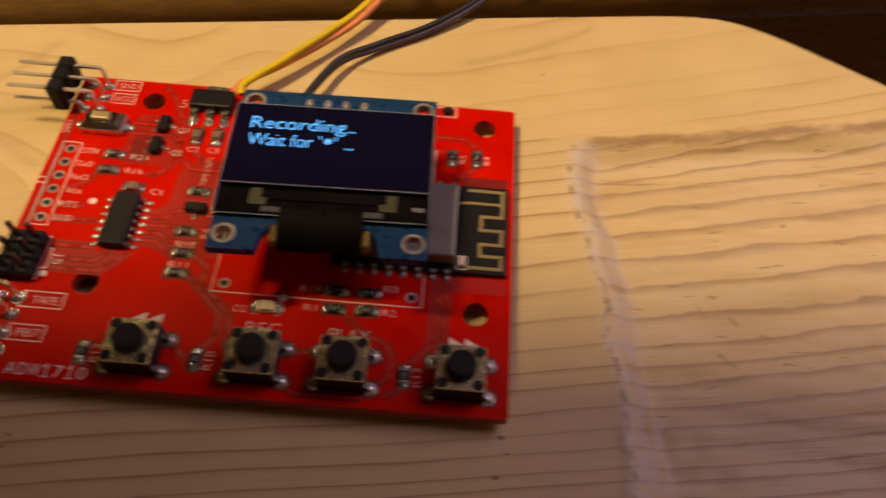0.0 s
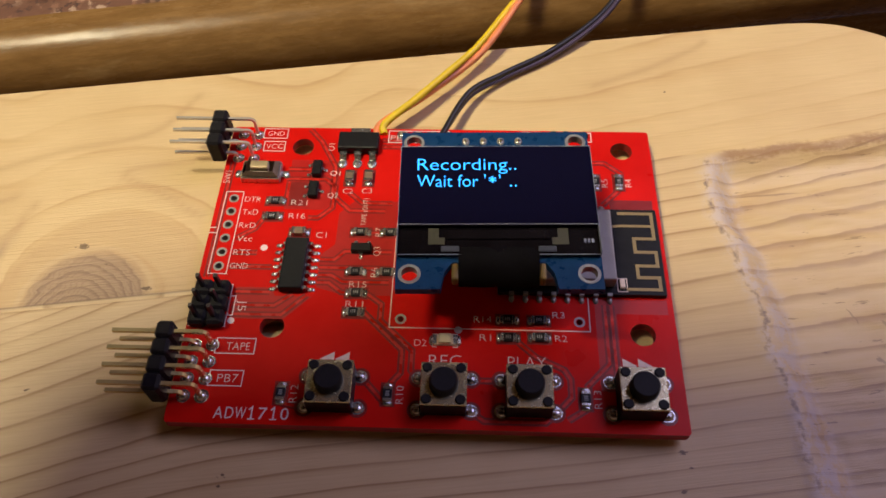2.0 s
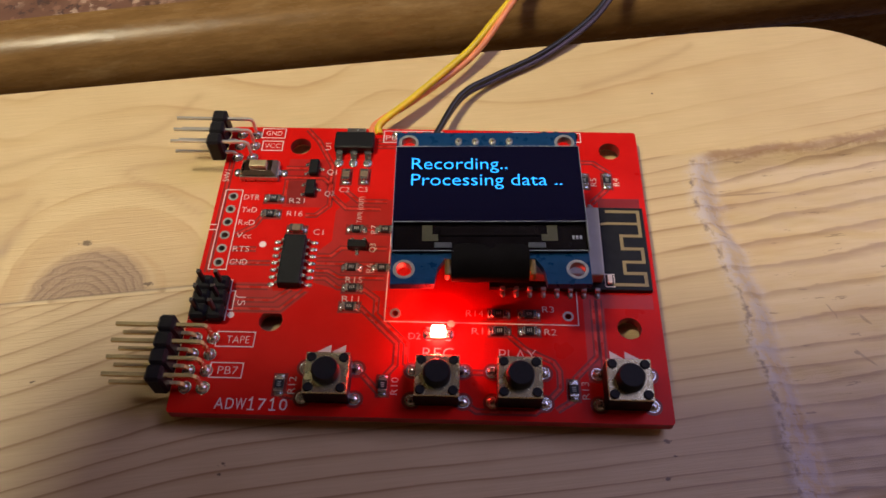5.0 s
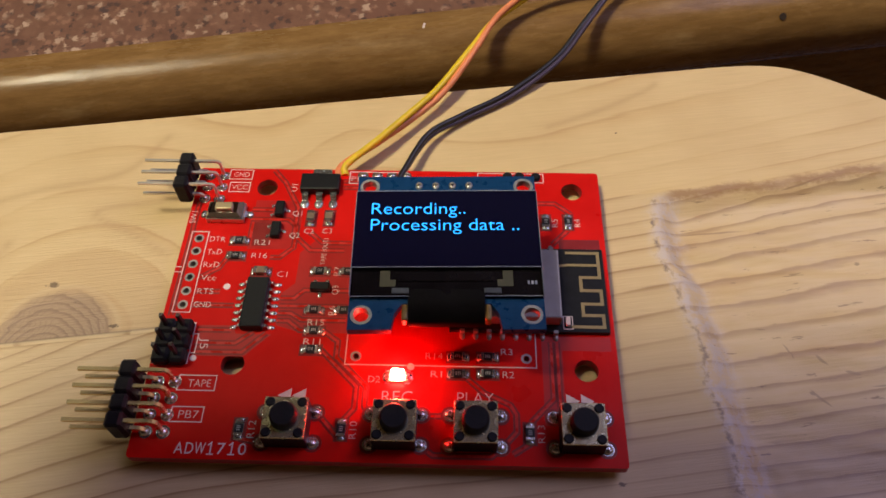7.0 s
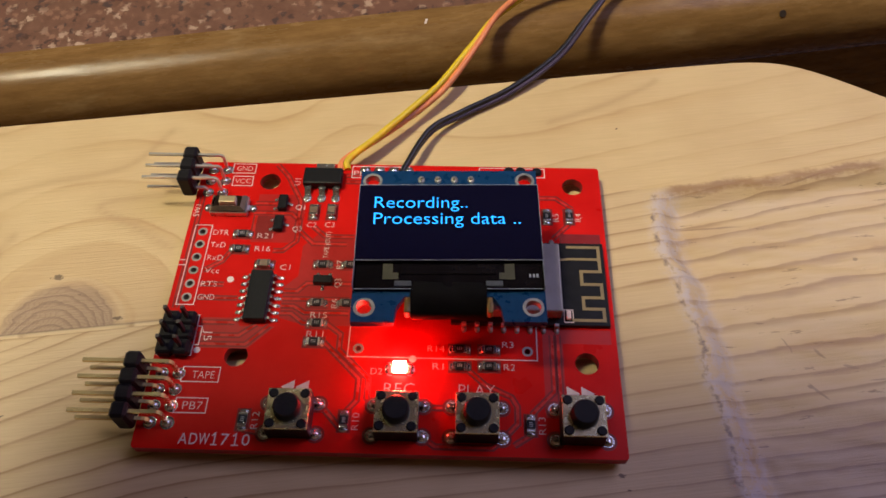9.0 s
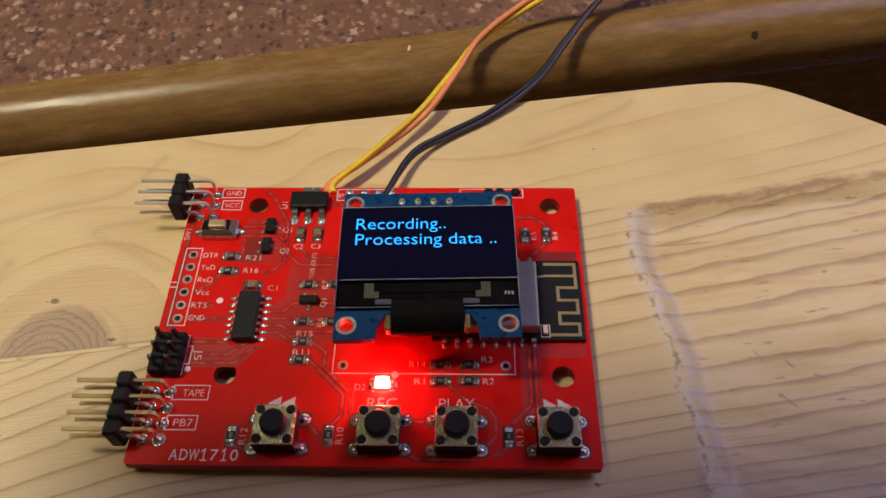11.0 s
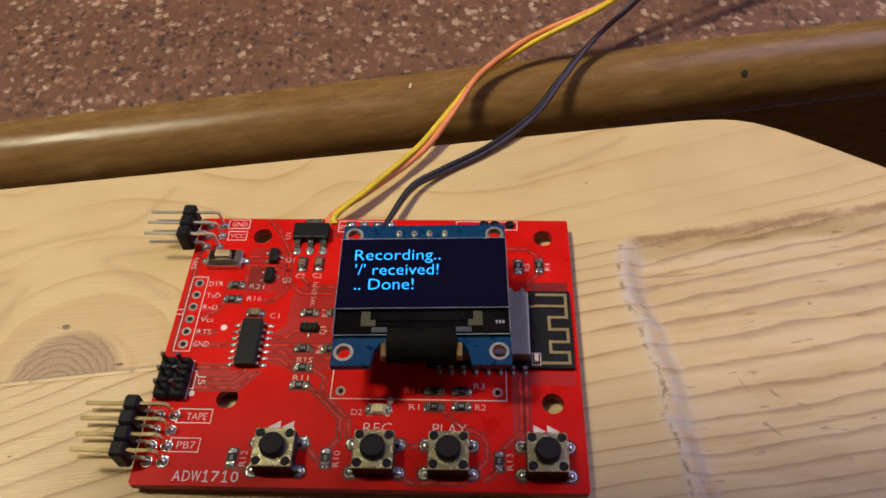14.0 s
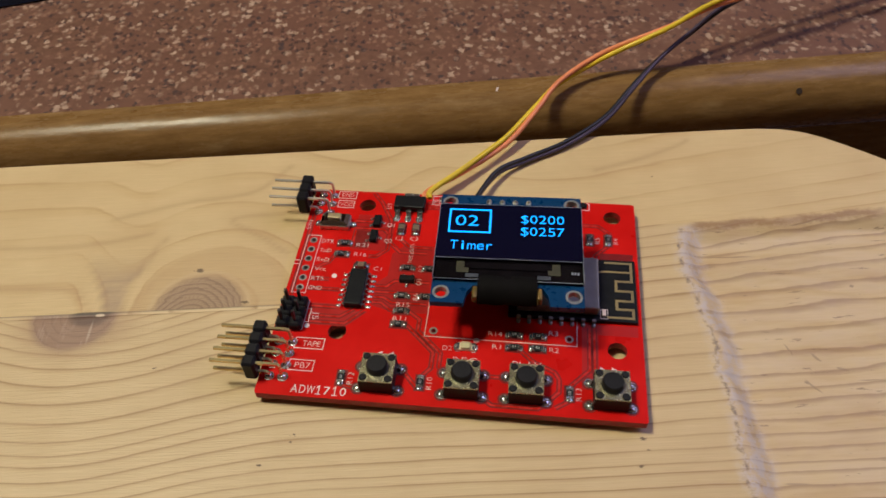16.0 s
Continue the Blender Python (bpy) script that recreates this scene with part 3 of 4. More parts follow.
# ---- the pine board, two planks glued edge to edge ----
def far_edge(x):
    a, b = 69.9 + (x - 95.9) * 0.147, 70.6 - (x - 95.9) * 0.62
    k = 3.0
    return -k * math.log(math.exp(-a / k) + math.exp(-b / k)) + 0.3


def joint(x):
    return 8.75 + 0.1405 * x


def patch_edges(x, y):
    """How far a point lies inside the side and the back edge of the roughly planed patch."""
    jag = 0.9 * noise.noise(Vector((x * 0.08, y * 0.26, 1.0))) + 0.5 * noise.noise(Vector((x * 0.2, y * 0.55, 4.0)))
    side = x - (71.2 - 0.105 * y - 1.9 * math.exp(-((y - 23.0) / 9.0) ** 2)) + jag
    top = 35.4 + (x - 69.5) * 0.19 - y + 1.3 * noise.noise(Vector((x * 0.12, 7.0, 2.0)))
    return side, top


def hollow(x, y):
    """The roughly planed patch: a shallow hollow with torn, furry rims."""
    side, top = patch_edges(x, y)
    d = min(side, top)
    s = min(1.0, max(0.0, d / (4.6 if side < top else 4.0)))
    s = s * s * (3 - 2 * s)
    rough = noise.noise(Vector((x * 0.05, y * 0.30, 9.0))) * 0.50 + noise.noise(Vector((x * 0.35, y * 1.1, 3.0))) * 0.12
    lip = math.exp(-((d + 0.7) / 0.8) ** 2) * (0.22 + 0.34 * noise.noise(Vector((x * 0.3, y * 0.35, 5.0))))
    return s * (-2.0 + rough * 1.5) + lip * 0.5


# growth lines across the board, from front to back, where they cross u = 60
LINES = [-29.4, -27.8, -25.2, -22.8, -19.9, -16.6, -14.3, -11.1, -6.9, -2.2, 2.5, 7.0, 11.0, 14.5, 17.3, 20.1, 22.9, 25.7, 30.6, 35.0, 44.0, 53.0, 62.0, 71.0]
LINES = [-29.4 - 2.4 * k for k in range(20, 0, -1)] + LINES
ARCHES = [(-80.0, 5.0), (9.0, 15.0), (18.3, 16.0), (26.0, 17.0), (31.0, 18.0), (40.0, 19.0), (49.0, 20.0), (58.0, 21.0), (80.0, 23.4)]
VEINS = [[(-12.6, 23.2), (-17.1, 27.0), (-21.2, 29.9), (-25.6, 33.2), (-22.8, 34.5), (-14.0, 34.9)],
         [(-51.7, 35.6), (-43.3, 38.0), (-35.2, 40.1), (-26.9, 41.0), (-20.3, 43.2), (-14.5, 50.2)],
         [(-80.0, 28.4), (-61.2, 27.7), (-49.7, 28.9), (-43.0, 30.6)], [(-80.0, 16.8), (-57.5, 15.9), (-53.2, 12.5), (-50.9, 9.4)],
         [(-44.5, 9.4), (-44.3, 15.6), (-43.1, 20.1), (-41.0, 25.4), (-39.4, 28.8)], [(-41.4, 9.4), (-41.2, 12.5), (-39.6, 16.5)],
         [(55.8, 44.1), (65.5, 46.8), (75.7, 50.9), (78.6, 52.8)]]


def ease(a, lo, hi):
    t = np.clip((a - lo) / (hi - lo), 0.0, 1.0)
    return t * t * (3 - 2 * t)


def wood_fields(x, y, back):
    """Ring count, veins and the grey fan between the knots, at arrays of points in millimetres."""
    u, v = 0.990 * x + 0.139 * y, -0.139 * x + 0.990 * y
    flat = v - (0.03 + 0.002 * (v + 20.0)) * (u - 60.0) * ease(u, 5.0, 60.0)
    if not back:
        flat = flat + 14.0 * np.exp(-((u + 50.0) / 27.0) ** 2) * np.exp(-(8.0 - np.minimum(v, 12.0)) / 45.0) * ease(u, 40.0, 10.0)
    rings = np.interp(flat, LINES, np.arange(len(LINES)) - 20.0)
    vein, fan = np.zeros_like(u), np.zeros_like(u)
    if back:
        w = ease(u, -58.0, -42.0) * ease(u, 22.0, -6.0)
        arch = 9.0 + np.hypot(u + 26.0, v - 9.0) * w + (v - 9.0) * (1 - w)
        near = np.interp(arch, [a for a, _ in ARCHES], [b for _, b in ARCHES])
        k = ease(u, 50.0, 10.0)
        rings = near * k + rings * (1 - k)
        for pts in VEINS:
            path = [(p.x, p.y) for p in smooth_path([(a, b, 0.0) for a, b in pts], 4)]
            d = np.full_like(u, 99.0)
            for (ax, ay), (bx, by) in zip(path, path[1:]):
                t = np.clip(((u - ax) * (bx - ax) + (v - ay) * (by - ay)) / ((bx - ax) ** 2 + (by - ay) ** 2), 0, 1)
                d = np.minimum(d, np.hypot(u - ax - t * (bx - ax), v - ay - t * (by - ay)))
            vein = np.maximum(vein, 0.65 * np.exp(-(d / 0.65) ** 2) + 0.25 * np.exp(-(d / 2.2) ** 2))
        left, right = np.interp(v, (9.6, 16.0, 20.9, 26.0), (-48.0, -50.5, -53.7, -56.0)), np.interp(v, (10.0, 15.7, 20.7, 26.0), (-45.0, -45.3, -42.2, -40.0))
        fan = ease(u, left - 0.6, left + 0.8) * ease(u, right + 1.2, right - 0.5) * ease(v, 27.0, 14.0)
    return rings, vein, fan


def plank(parent, lo, hi, label, rows=58):
    bm = bmesh.new()
    xs = [-112 + 1.5 * i for i in range(42)] + [-49 + 1.2 * i for i in range(88)] + [57 + 0.9 * i for i in range(6)] + [62.4 + 0.5 * i for i in range(44)] + [84.4 + 0.9 * i for i in range(58)]
    cols = []
    for x in xs:
        y0, y1 = lo(x), hi(x)
        h0, h1 = (hollow(x, y0), hollow(x, y1)) if x > 56 else (0.0, 0.0)
        c0, c1 = (0.12 if x < 5 else 0.0, 0.5) if hi is far_edge else (0.5, 0.12 if x < 5 else 0.0)
        col = [bm.verts.new((x, y0, -18)), bm.verts.new((x, y0, h0 - c0))]
        for j in range(rows + 1):
            y = y0 + 0.2 + (y1 - y0 - 0.4) * j / rows
            col.append(bm.verts.new((x, y, hollow(x, y) if x > 56 else 0.0)))
        col += [bm.verts.new((x, y1, h1 - c1)), bm.verts.new((x, y1, -18))]
        cols.append(col)
    n = len(cols[0])
    for p, q in zip(cols, cols[1:]):
        for j in range(n):
            bm.faces.new((p[j], q[j], q[(j + 1) % n], p[(j + 1) % n]))
    bm.faces.new(cols[0][::-1])
    bm.faces.new(cols[-1])
    bmesh.ops.recalc_face_normals(bm, faces=bm.faces)
    ob = part("plank", bm, PINE, parent, label, smooth=True)
    co = np.array([v.co[:] for v in ob.data.vertices]) * 1000.0
    rings, vein, fan = wood_fields(co[:, 0], co[:, 1], hi is far_edge)
    edges = np.array([patch_edges(x, y) if x > 50 else (-20.0, -20.0) for x, y, _ in co])
    for name, values in (("grain", np.column_stack((rings, edges))), ("mark", np.column_stack((vein, fan, fan * 0)))):
        ob.data.attributes.new(name, "FLOAT_VECTOR", "POINT").data.foreach_set("vector", values.astype(np.float32).ravel())
    return ob


pine_board = thing("pine_board", "pale knotty pine board with a clipped corner and a rough planed patch", "wooden board", "structure")
plank(pine_board, joint, far_edge, "back plank with wide arched grain", 72)
plank(pine_board, lambda x: -64.0 + 0.02 * x, joint, "front plank with narrow grain and a dark knot", 130)

# ---- the red circuit board ----
TOP = 3.1
board = thing("circuit_board", "red circuit board with buttons and lit display, lying on pine", "circuit board")
MOUNT = [(0, 0), (0, 33.4), (52, 33.4), (52, 0)]
J1Y = [22.5 - 2.52 * i for i in range(6)]
outline = []
for cx, cy, a0 in ((56.2, -13.9, -90), (56.2, 37.1, 0), (-11.7, 37.1, 90), (-11.7, -13.9, 180)):
    for k in range(4):
        a = radians(a0 + 30 * k)
        outline.append((cx + 0.5 * math.cos(a), cy + 0.5 * math.sin(a)))
holes = [(x, y, 1.75) for x, y in MOUNT] + [(-9.55, y, 0.5) for y in J1Y] + [(18.1, 1.65, 0.45), (43.3, 1.75, 0.45)]
part("substrate", plate(bmesh.new(), outline, holes, 1.5, TOP - 0.05), EDGE, board, "red fibreglass edge")
part("solder_mask", plate(bmesh.new(), outline, holes, TOP - 0.05, TOP), MASK, board, "glossy bright red solder mask")
for x, y, r in holes[4:]:
    part("pad_ring", ring(bmesh.new(), x, y, 1.6, TOP + 0.04, 0.49, 0.80), RINGS, board)

# darker bare bands round the pours and the copper tracks
BANDS = [
    [(-11.0, 30.0), (-11.0, 8.0)],
    [(14.5, 20.5), (9.0, 20.5), (5.9, 23.6), (5.9, 29.2), (3.0, 34.6), (0.8, 37.2)], [(15.5, 22.0), (10.8, 22.0), (8.6, 24.0)],
    [(-1.8, 28.6), (1.8, 28.6)], [(-1.8, 26.6), (4.6, 26.6), (6.2, 25.2), (6.2, 21.0), (4.2, 19.0), (2.6, 19.0)],
    [(-1.2, 26.0), (-1.2, 22.8)], [(-8.0, 12.4), (-4.2, 12.4)], [(-8.0, 9.9), (-1.6, 9.9)], [(-8.0, 14.9), (-5.2, 16.8), (-4.2, 18.8)],
    [(-6.4, 5.6), (-1.2, 5.6)], [(-6.4, 3.4), (-0.2, 3.4), (2.2, 5.4)], [(-6.4, 1.9), (1.0, 1.9), (4.2, 5.2)],
    [(5.4, 11.4), (7.6, 11.4), (9.0, 12.9), (16.0, 12.9)], [(5.4, 10.0), (16.0, 10.0)], [(5.4, 8.7), (7.4, 8.7), (9.2, 7.6), (16.0, 7.6)],
    [(5.4, 7.4), (7.2, 7.4), (9.2, 5.8), (10.0, 5.8)],
    [(12.8, 5.8), (15.2, 4.0), (15.2, 1.4), (20.0, -3.2), (20.0, -6.2), (21.0, -7.4)], [(12.8, 2.6), (18.6, -3.2), (18.6, -6.6), (17.2, -8.4)],
    [(13.6, -7.6), (16.0, -10.2), (17.0, -11.2)], [(3.0, -11.4), (6.2, -11.9)], [(28.3, -7.5), (32.2, -7.5)], [(28.2, -11.9), (30.0, -13.2), (38.0, -13.2), (39.4, -12.0)],
    [(34.4, -1.4), (37.0, -3.8), (40.8, -5.6), (41.6, -7.0), (41.6, -9.6), (39.6, -11.8)],
    [(43.6, -8.2), (47.0, -4.6), (47.0, 4.6)], [(41.0, -12.8), (43.8, -11.0)], [(47.9, -6.6), (47.9, 4.6)],
    [(44.0, 30.8), (49.0, 30.8), (51.6, 28.6)], [(44.0, 28.0), (45.9, 28.0)], [(51.0, 25.4), (48.2, 22.4)], [(12.8, 16.4), (16.0, 16.4)],
    [(13.0, 35.0), (17.0, 35.0)], [(13.0, 33.6), (17.0, 33.6)],
]
for pts in BANDS:
    band = part("track_gap", ribbon(bmesh.new(), pts, 1.0, TOP, TOP + 0.012), MASK_DARK, board)
    part("copper_track", ribbon(bmesh.new(), pts, 0.40, TOP + 0.012, TOP + 0.035), MASK_LINE, band)
for pts in ([(5.4, 6.6), (9.4, 5.4), (16.4, 5.4), (16.4, 22.4), (9.6, 22.4), (7.4, 20.0), (7.4, 14.2), (5.4, 12.2)], [(-1.4, 20.6), (5.0, 20.6), (6.8, 22.6), (6.8, 28.8), (4.8, 30.6), (-1.4, 30.6)],
            [(-6.2, 1.2), (1.4, 1.2), (5.0, 5.0), (-0.4, 5.0), (-1.0, 6.4), (-6.2, 6.4)], [(45.6, -8.6), (48.6, -8.6), (48.6, 3.2), (55.9, 3.2), (55.9, 5.6), (45.6, 5.6)]):
    part("bare_patch", plate(bmesh.new(), pts, [], TOP, TOP + 0.006), MASK_BARE, board)
for x0, y0, x1, y1 in ((49.2, 21.4, 55.8, 23.4), (-0.8, 21.2, 2.0, 26.0)):
    part("pour_gap", box(bmesh.new(), x0, y0, TOP, x1, y1, TOP + 0.010), MASK_DARK, board)


for x, y in ((41.2, 36.5), (43.2, 36.5), (46.0, 36.4)):
    part("plugged_hole", cyl(bmesh.new(), x, y, TOP, TOP + 0.6, 0.85, 16, bev=0.25), BLACK, board, "black plug at the board's rear edge")


for x in (16.2, 18.7, 21.2, 23.7):
    bm = ring(bmesh.new(), x, 36.3, TOP, TOP + 0.05, 0.45, 0.95, 20)
    blob(bm, x, 36.3, TOP, 0.7, 0.7, 0.45, 14, 4)
    part("solder_joint", bm, TIN, board, smooth=True)


def printed(words, cx, cy, width, cap, turn=0.0, label="", bold=-0.018):
    """White lettering on the board, centred at (cx, cy)."""
    me = letters(words, width, cap, 0.03, SILK, bold)
    c, s = math.cos(radians(turn)), math.sin(radians(turn))
    ox, oy = width / 2, cap / 2
    return part("printed_text", me, SILK, board, label, (cx - c * ox + s * oy, cy - s * ox - c * oy, TOP + 0.035), turn)


def frame_of(x0, y0, x1, y1, w=0.14):
    bm = bmesh.new()
    z0, z1 = TOP + 0.035, TOP + 0.06
    for a in ((x0, y0, x1, y0 + w), (x0, y1 - w, x1, y1), (x0, y0 + w, x0 + w, y1 - w), (x1 - w, y0 + w, x1, y1 - w)):
        box(bm, a[0], a[1], z0, a[2], a[3], z1)
    return part("printed_box", bm, SILK, board)


for w, x, y, wd in (("GND", -4.9, 36.2, 2.9), ("VCC", -4.8, 33.4, 2.9), ("DTR", -6.5, 22.4, 2.7), ("TxD", -6.5, 19.9, 2.6), ("RxD", -6.5, 17.4, 2.7), ("Vcc", -6.5, 14.9, 2.5),
                    ("RTS", -6.5, 12.4, 2.7), ("GND", -6.5, 10.0, 2.8), ("R21", 0.9, 21.9, 2.7), ("R16", 0.9, 19.3, 2.7), ("C1", 5.1, 15.8, 1.7), ("Q1", 5.9, 27.9, 1.7),
                    ("Q2", 6.0, 23.4, 1.7), ("C2", 8.3, 24.3, 1.7), ("C3", 11.3, 24.4, 1.7), ("R15", 11.5, 7.2, 2.7), ("R11", 11.3, 3.9, 2.7), ("D2", 21.1, -2.0, 1.8),
                    ("R14", 29.7, 1.9, 2.7), ("R3", 40.4, 2.8, 1.8), ("R1", 30.1, -1.0, 1.7), ("R2", 40.6, -0.9, 1.8)):
    printed(w, x, y, wd * 0.93, 1.02)
for w, x, y, wd in (("U1", 4.7, 33.4, 1.6), ("SW1", -11.4, 26.8, 2.6), ("J1", -11.7, 16.2, 1.6), ("R7", 13.8, 16.5, 1.7), ("Q3", 13.8, 13.0, 1.7), ("R6", 13.7, 9.3, 1.7),
                    ("R12", 4.5, -10.0, 2.7), ("R10", 18.7, -9.8, 2.7), ("R13", 45.0, -9.8, 2.7), ("R5", 48.8, 26.7, 1.7), ("R4", 52.5, 26.8, 1.7)):
    printed(w, x, y, wd * 0.93, 1.02, 90)
printed("J5", -4.8, 3.3, 1.8, 1.2, -90)
printed("TAPE (OUT)", 11.3, 20.3, 5.2, 0.8, 90)
printed("TAPE", -4.2, -3.2, 3.3, 1.2)
printed("PB7", -4.8, -8.0, 2.8, 1.2)
for i, c in enumerate("ADW1710"):
    cx = -5.1 + 1.47 * i
    if c == "1":
        bm = bmesh.new()
        for pts in ([(cx - 0.40, -12.45), (cx + 0.02, -12.05), (cx + 0.02, -13.7)], [(cx - 0.45, -13.72), (cx + 0.48, -13.72)]):
            ribbon(bm, pts, 0.17, TOP + 0.035, TOP + 0.065)
        part("printed_text", bm, SILK, board)
    else:
        printed(c, cx, -12.9, {"W": 1.45, "A": 1.25}.get(c, 1.1), 1.65, bold=-0.004)
printed("REC", 24.6, -4.65, 4.4, 1.75)
printed("PLAY", 35.8, -4.65, 5.2, 1.75)
printed("PB1", 15.6, 35.6, 2.6, 1.1)
frame_of(-7.0, 35.1, -2.9, 37.3)
frame_of(-6.6, 32.3, -3.0, 34.5)
frame_of(-7.4, -4.4, -1.8, -1.9)
frame_of(-7.4, -9.2, -2.7, -6.8)
frame_of(-11.0, 8.5, -8.1, 23.9)
frame_of(-12.0, -0.2, -6.7, 6.8)
frame_of(-6.8, 1.6, -5.9, 4.9)
frame_of(16.5, 0.2, 44.8, 28.0, 0.15)
frame_of(13.9, 34.5, 24.0, 37.2, 0.15)
frame_of(36.0, 35.2, 47.4, 37.3, 0.15)
for x, y, r in ((-3.27, 13.3, 0.55), (-6.0, 0.8, 0.5), (26.3, 0.1, 0.55)):
    part("printed_dot", cyl(bmesh.new(), x, y, TOP + 0.012, TOP + 0.06, r, 16), SILK, board)
for x, s in ((8.4, -1), (10.5, -1), (49.7, 1), (51.8, 1)):
    bm = bmesh.new()
    tri = [(x - 0.95 * s, -5.9), (x + 0.95 * s, -4.8), (x - 0.95 * s, -3.7)]
    if s < 0:
        tri = tri[::-1]
    plate(bm, tri, [], TOP + 0.012, TOP + 0.06)
    part("printed_arrow", bm, SILK, board)

# small chip parts, each a body with two soldered ends
CHIP = {}


def chip_part(name, body, x, y, turn, label, marked=True, size=(2.0, 1.25, 0.5)):
    key = name
    if key not in CHIP:
        L, W, H = (v / 2 for v in size)
        H = size[2]
        b = mesh_of(name, box(bmesh.new(), -L + 0.35, -W, 0.02, L - 0.35, W, H, 0.06), body)
        e = bmesh.new()
        box(e, -0.25, -W - 0.02, 0.01, 0.25, W + 0.02, H + 0.03, 0.08)
        blob(e, -0.42, 0, 0.0, 0.45, W + 0.12, 0.36, 12, 3)
        me = mesh_of("solder_end", e, TIN, True)
        mk = bmesh.new()
        for i in range(3):
            box(mk, -0.36 + 0.28 * i, -0.26, H, -0.25 + 0.28 * i, 0.26, H + 0.02)
        f = bmesh.new()
        for sx in (-1, 1):
            for sy in (-1, 1):
                box(f, *sorted((sx * 1.1, sx * 1.72))[:1], sy * 0.98 - 0.06, 0.03, sorted((sx * 1.1, sx * 1.72))[1], sy * 0.98 + 0.06, 0.06)
            box(f, sx * 1.72 - 0.06, -1.04, 0.03, sx * 1.72 + 0.06, 1.04, 0.06)
        CHIP[key] = (b, me, mesh_of("code_bars", mk, CODE), L)
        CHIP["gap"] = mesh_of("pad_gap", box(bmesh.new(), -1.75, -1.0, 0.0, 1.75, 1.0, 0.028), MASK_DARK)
        CHIP["frame"] = mesh_of("printed_corner", f, SILK)
    b, me, mk, L = CHIP[key]
    ob = part(name, b, body, board, label, (x, y, TOP + 0.03), turn)
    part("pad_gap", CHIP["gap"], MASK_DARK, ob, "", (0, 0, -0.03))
    part("solder_end", me, TIN, ob, "", (-L + 0.15, 0, 0))
    part("solder_end", me, TIN, ob, "", (L - 0.15, 0, 0), 180)
    if marked:
        part("code_bars", mk, CODE, ob)
    return ob


for x, y, a in ((-2.8, 22.1, 0), (-2.9, 19.1, 0), (11.1, 16.4, 0), (11.0, 9.3, 0), (11.4, 5.7, 0), (11.3, 2.5, 0), (33.2, 1.8, 0), (37.6, 1.8, 0), (33.3, -1.0, 0), (37.6, -0.9, 0),
                (2.8, -10.0, 90), (17.1, -9.8, 90), (43.4, -9.8, 90), (47.3, 26.8, 90), (51.0, 26.9, 90), (15.6, 16.4, 0), (15.6, 9.3, 0)):
    chip_part("resistor", RESIN, x, y, a, "")
for x, y, a in ((1.7, 16.1, 0), (8.4, 26.9, 90), (11.4, 27.0, 90)):
    chip_part("capacitor", CERAMIC, x, y, a, "brown ceramic chip capacitor", False, (2.0, 1.25, 0.9))


def leg_mesh(name, out, w, h):
    """A gull-wing leg that starts at the body's side and steps down outwards along +x."""
    bm = bmesh.new()
    prof = [(0, h), (out * 0.35, h), (out * 0.6, 0.12), (out, 0.12), (out, 0.0), (out * 0.5, 0.0), (out * 0.25, h - 0.14), (0, h - 0.14)]
    a = [bm.verts.new((x, -w / 2, z)) for x, z in prof]
    b = [bm.verts.new((x, w / 2, z)) for x, z in prof]
    for i in range(len(prof)):
        j = (i + 1) % len(prof)
        bm.faces.new((a[i], a[j], b[j], b[i]))
    bm.faces.new(a[::-1])
    bm.faces.new(b)
    blob(bm, out * 0.85, 0, 0, out * 0.42, w * 0.75, 0.2, 10, 3)
    bmesh.ops.recalc_face_normals(bm, faces=bm.faces)
    return mesh_of(name, bm, TIN)


SMALL_LEG, IC_LEG, WIDE_LEG = leg_mesh("leg", 0.75, 0.45, 0.45), leg_mesh("leg", 1.42, 0.50, 0.8), leg_mesh("leg", 2.4, 1.05, 0.8)
for x, y, a in ((3.0, 28.4, 90), (2.9, 24.1, 90), (11.5, 13.2, 0)):
    q = part("transistor", box(bmesh.new(), -1.5, -0.75, 0.1, 1.5, 0.75, 1.1, 0.14), EPOXY, board, "small black three-leg transistor", (x, y, TOP), a)
    for lx, ly, la in ((-0.95, 0.72, 90), (0.95, 0.72, 90), (0, -0.72, -90)):
        part("leg", SMALL_LEG, TIN, q, "", (lx, ly, 0.03), la)
reg = part("voltage_regulator", box(bmesh.new(), -3.3, -1.75, 0.1, 3.3, 1.75, 1.7, 0.25, 2), EPOXY, board, "black regulator chip with three tinned legs and a tab", (9.25, 33.7, TOP))
for lx in (-2.4, 0, 2.4):
    part("leg", WIDE_LEG, TIN, reg, "", (lx, -1.7, 0.03), -90)
part("tab", box(bmesh.new(), -1.6, 1.7, 0.02, 1.6, 3.6, 0.5, 0.08), TIN, reg, "tinned heat tab")
logic = part("logic_chip", box(bmesh.new(), -1.72, -4.4, 0.15, 1.72, 4.4, 1.65, 0.2, 2), EPOXY, board, "black fourteen-leg logic chip", (1.95, 9.9, TOP))
for i in range(7):
    for s in (1, -1):
        part("leg", IC_LEG, TIN, logic, "", (s * 1.67, 3.81 - 1.27 * i, 0.03), 0 if s > 0 else 180)


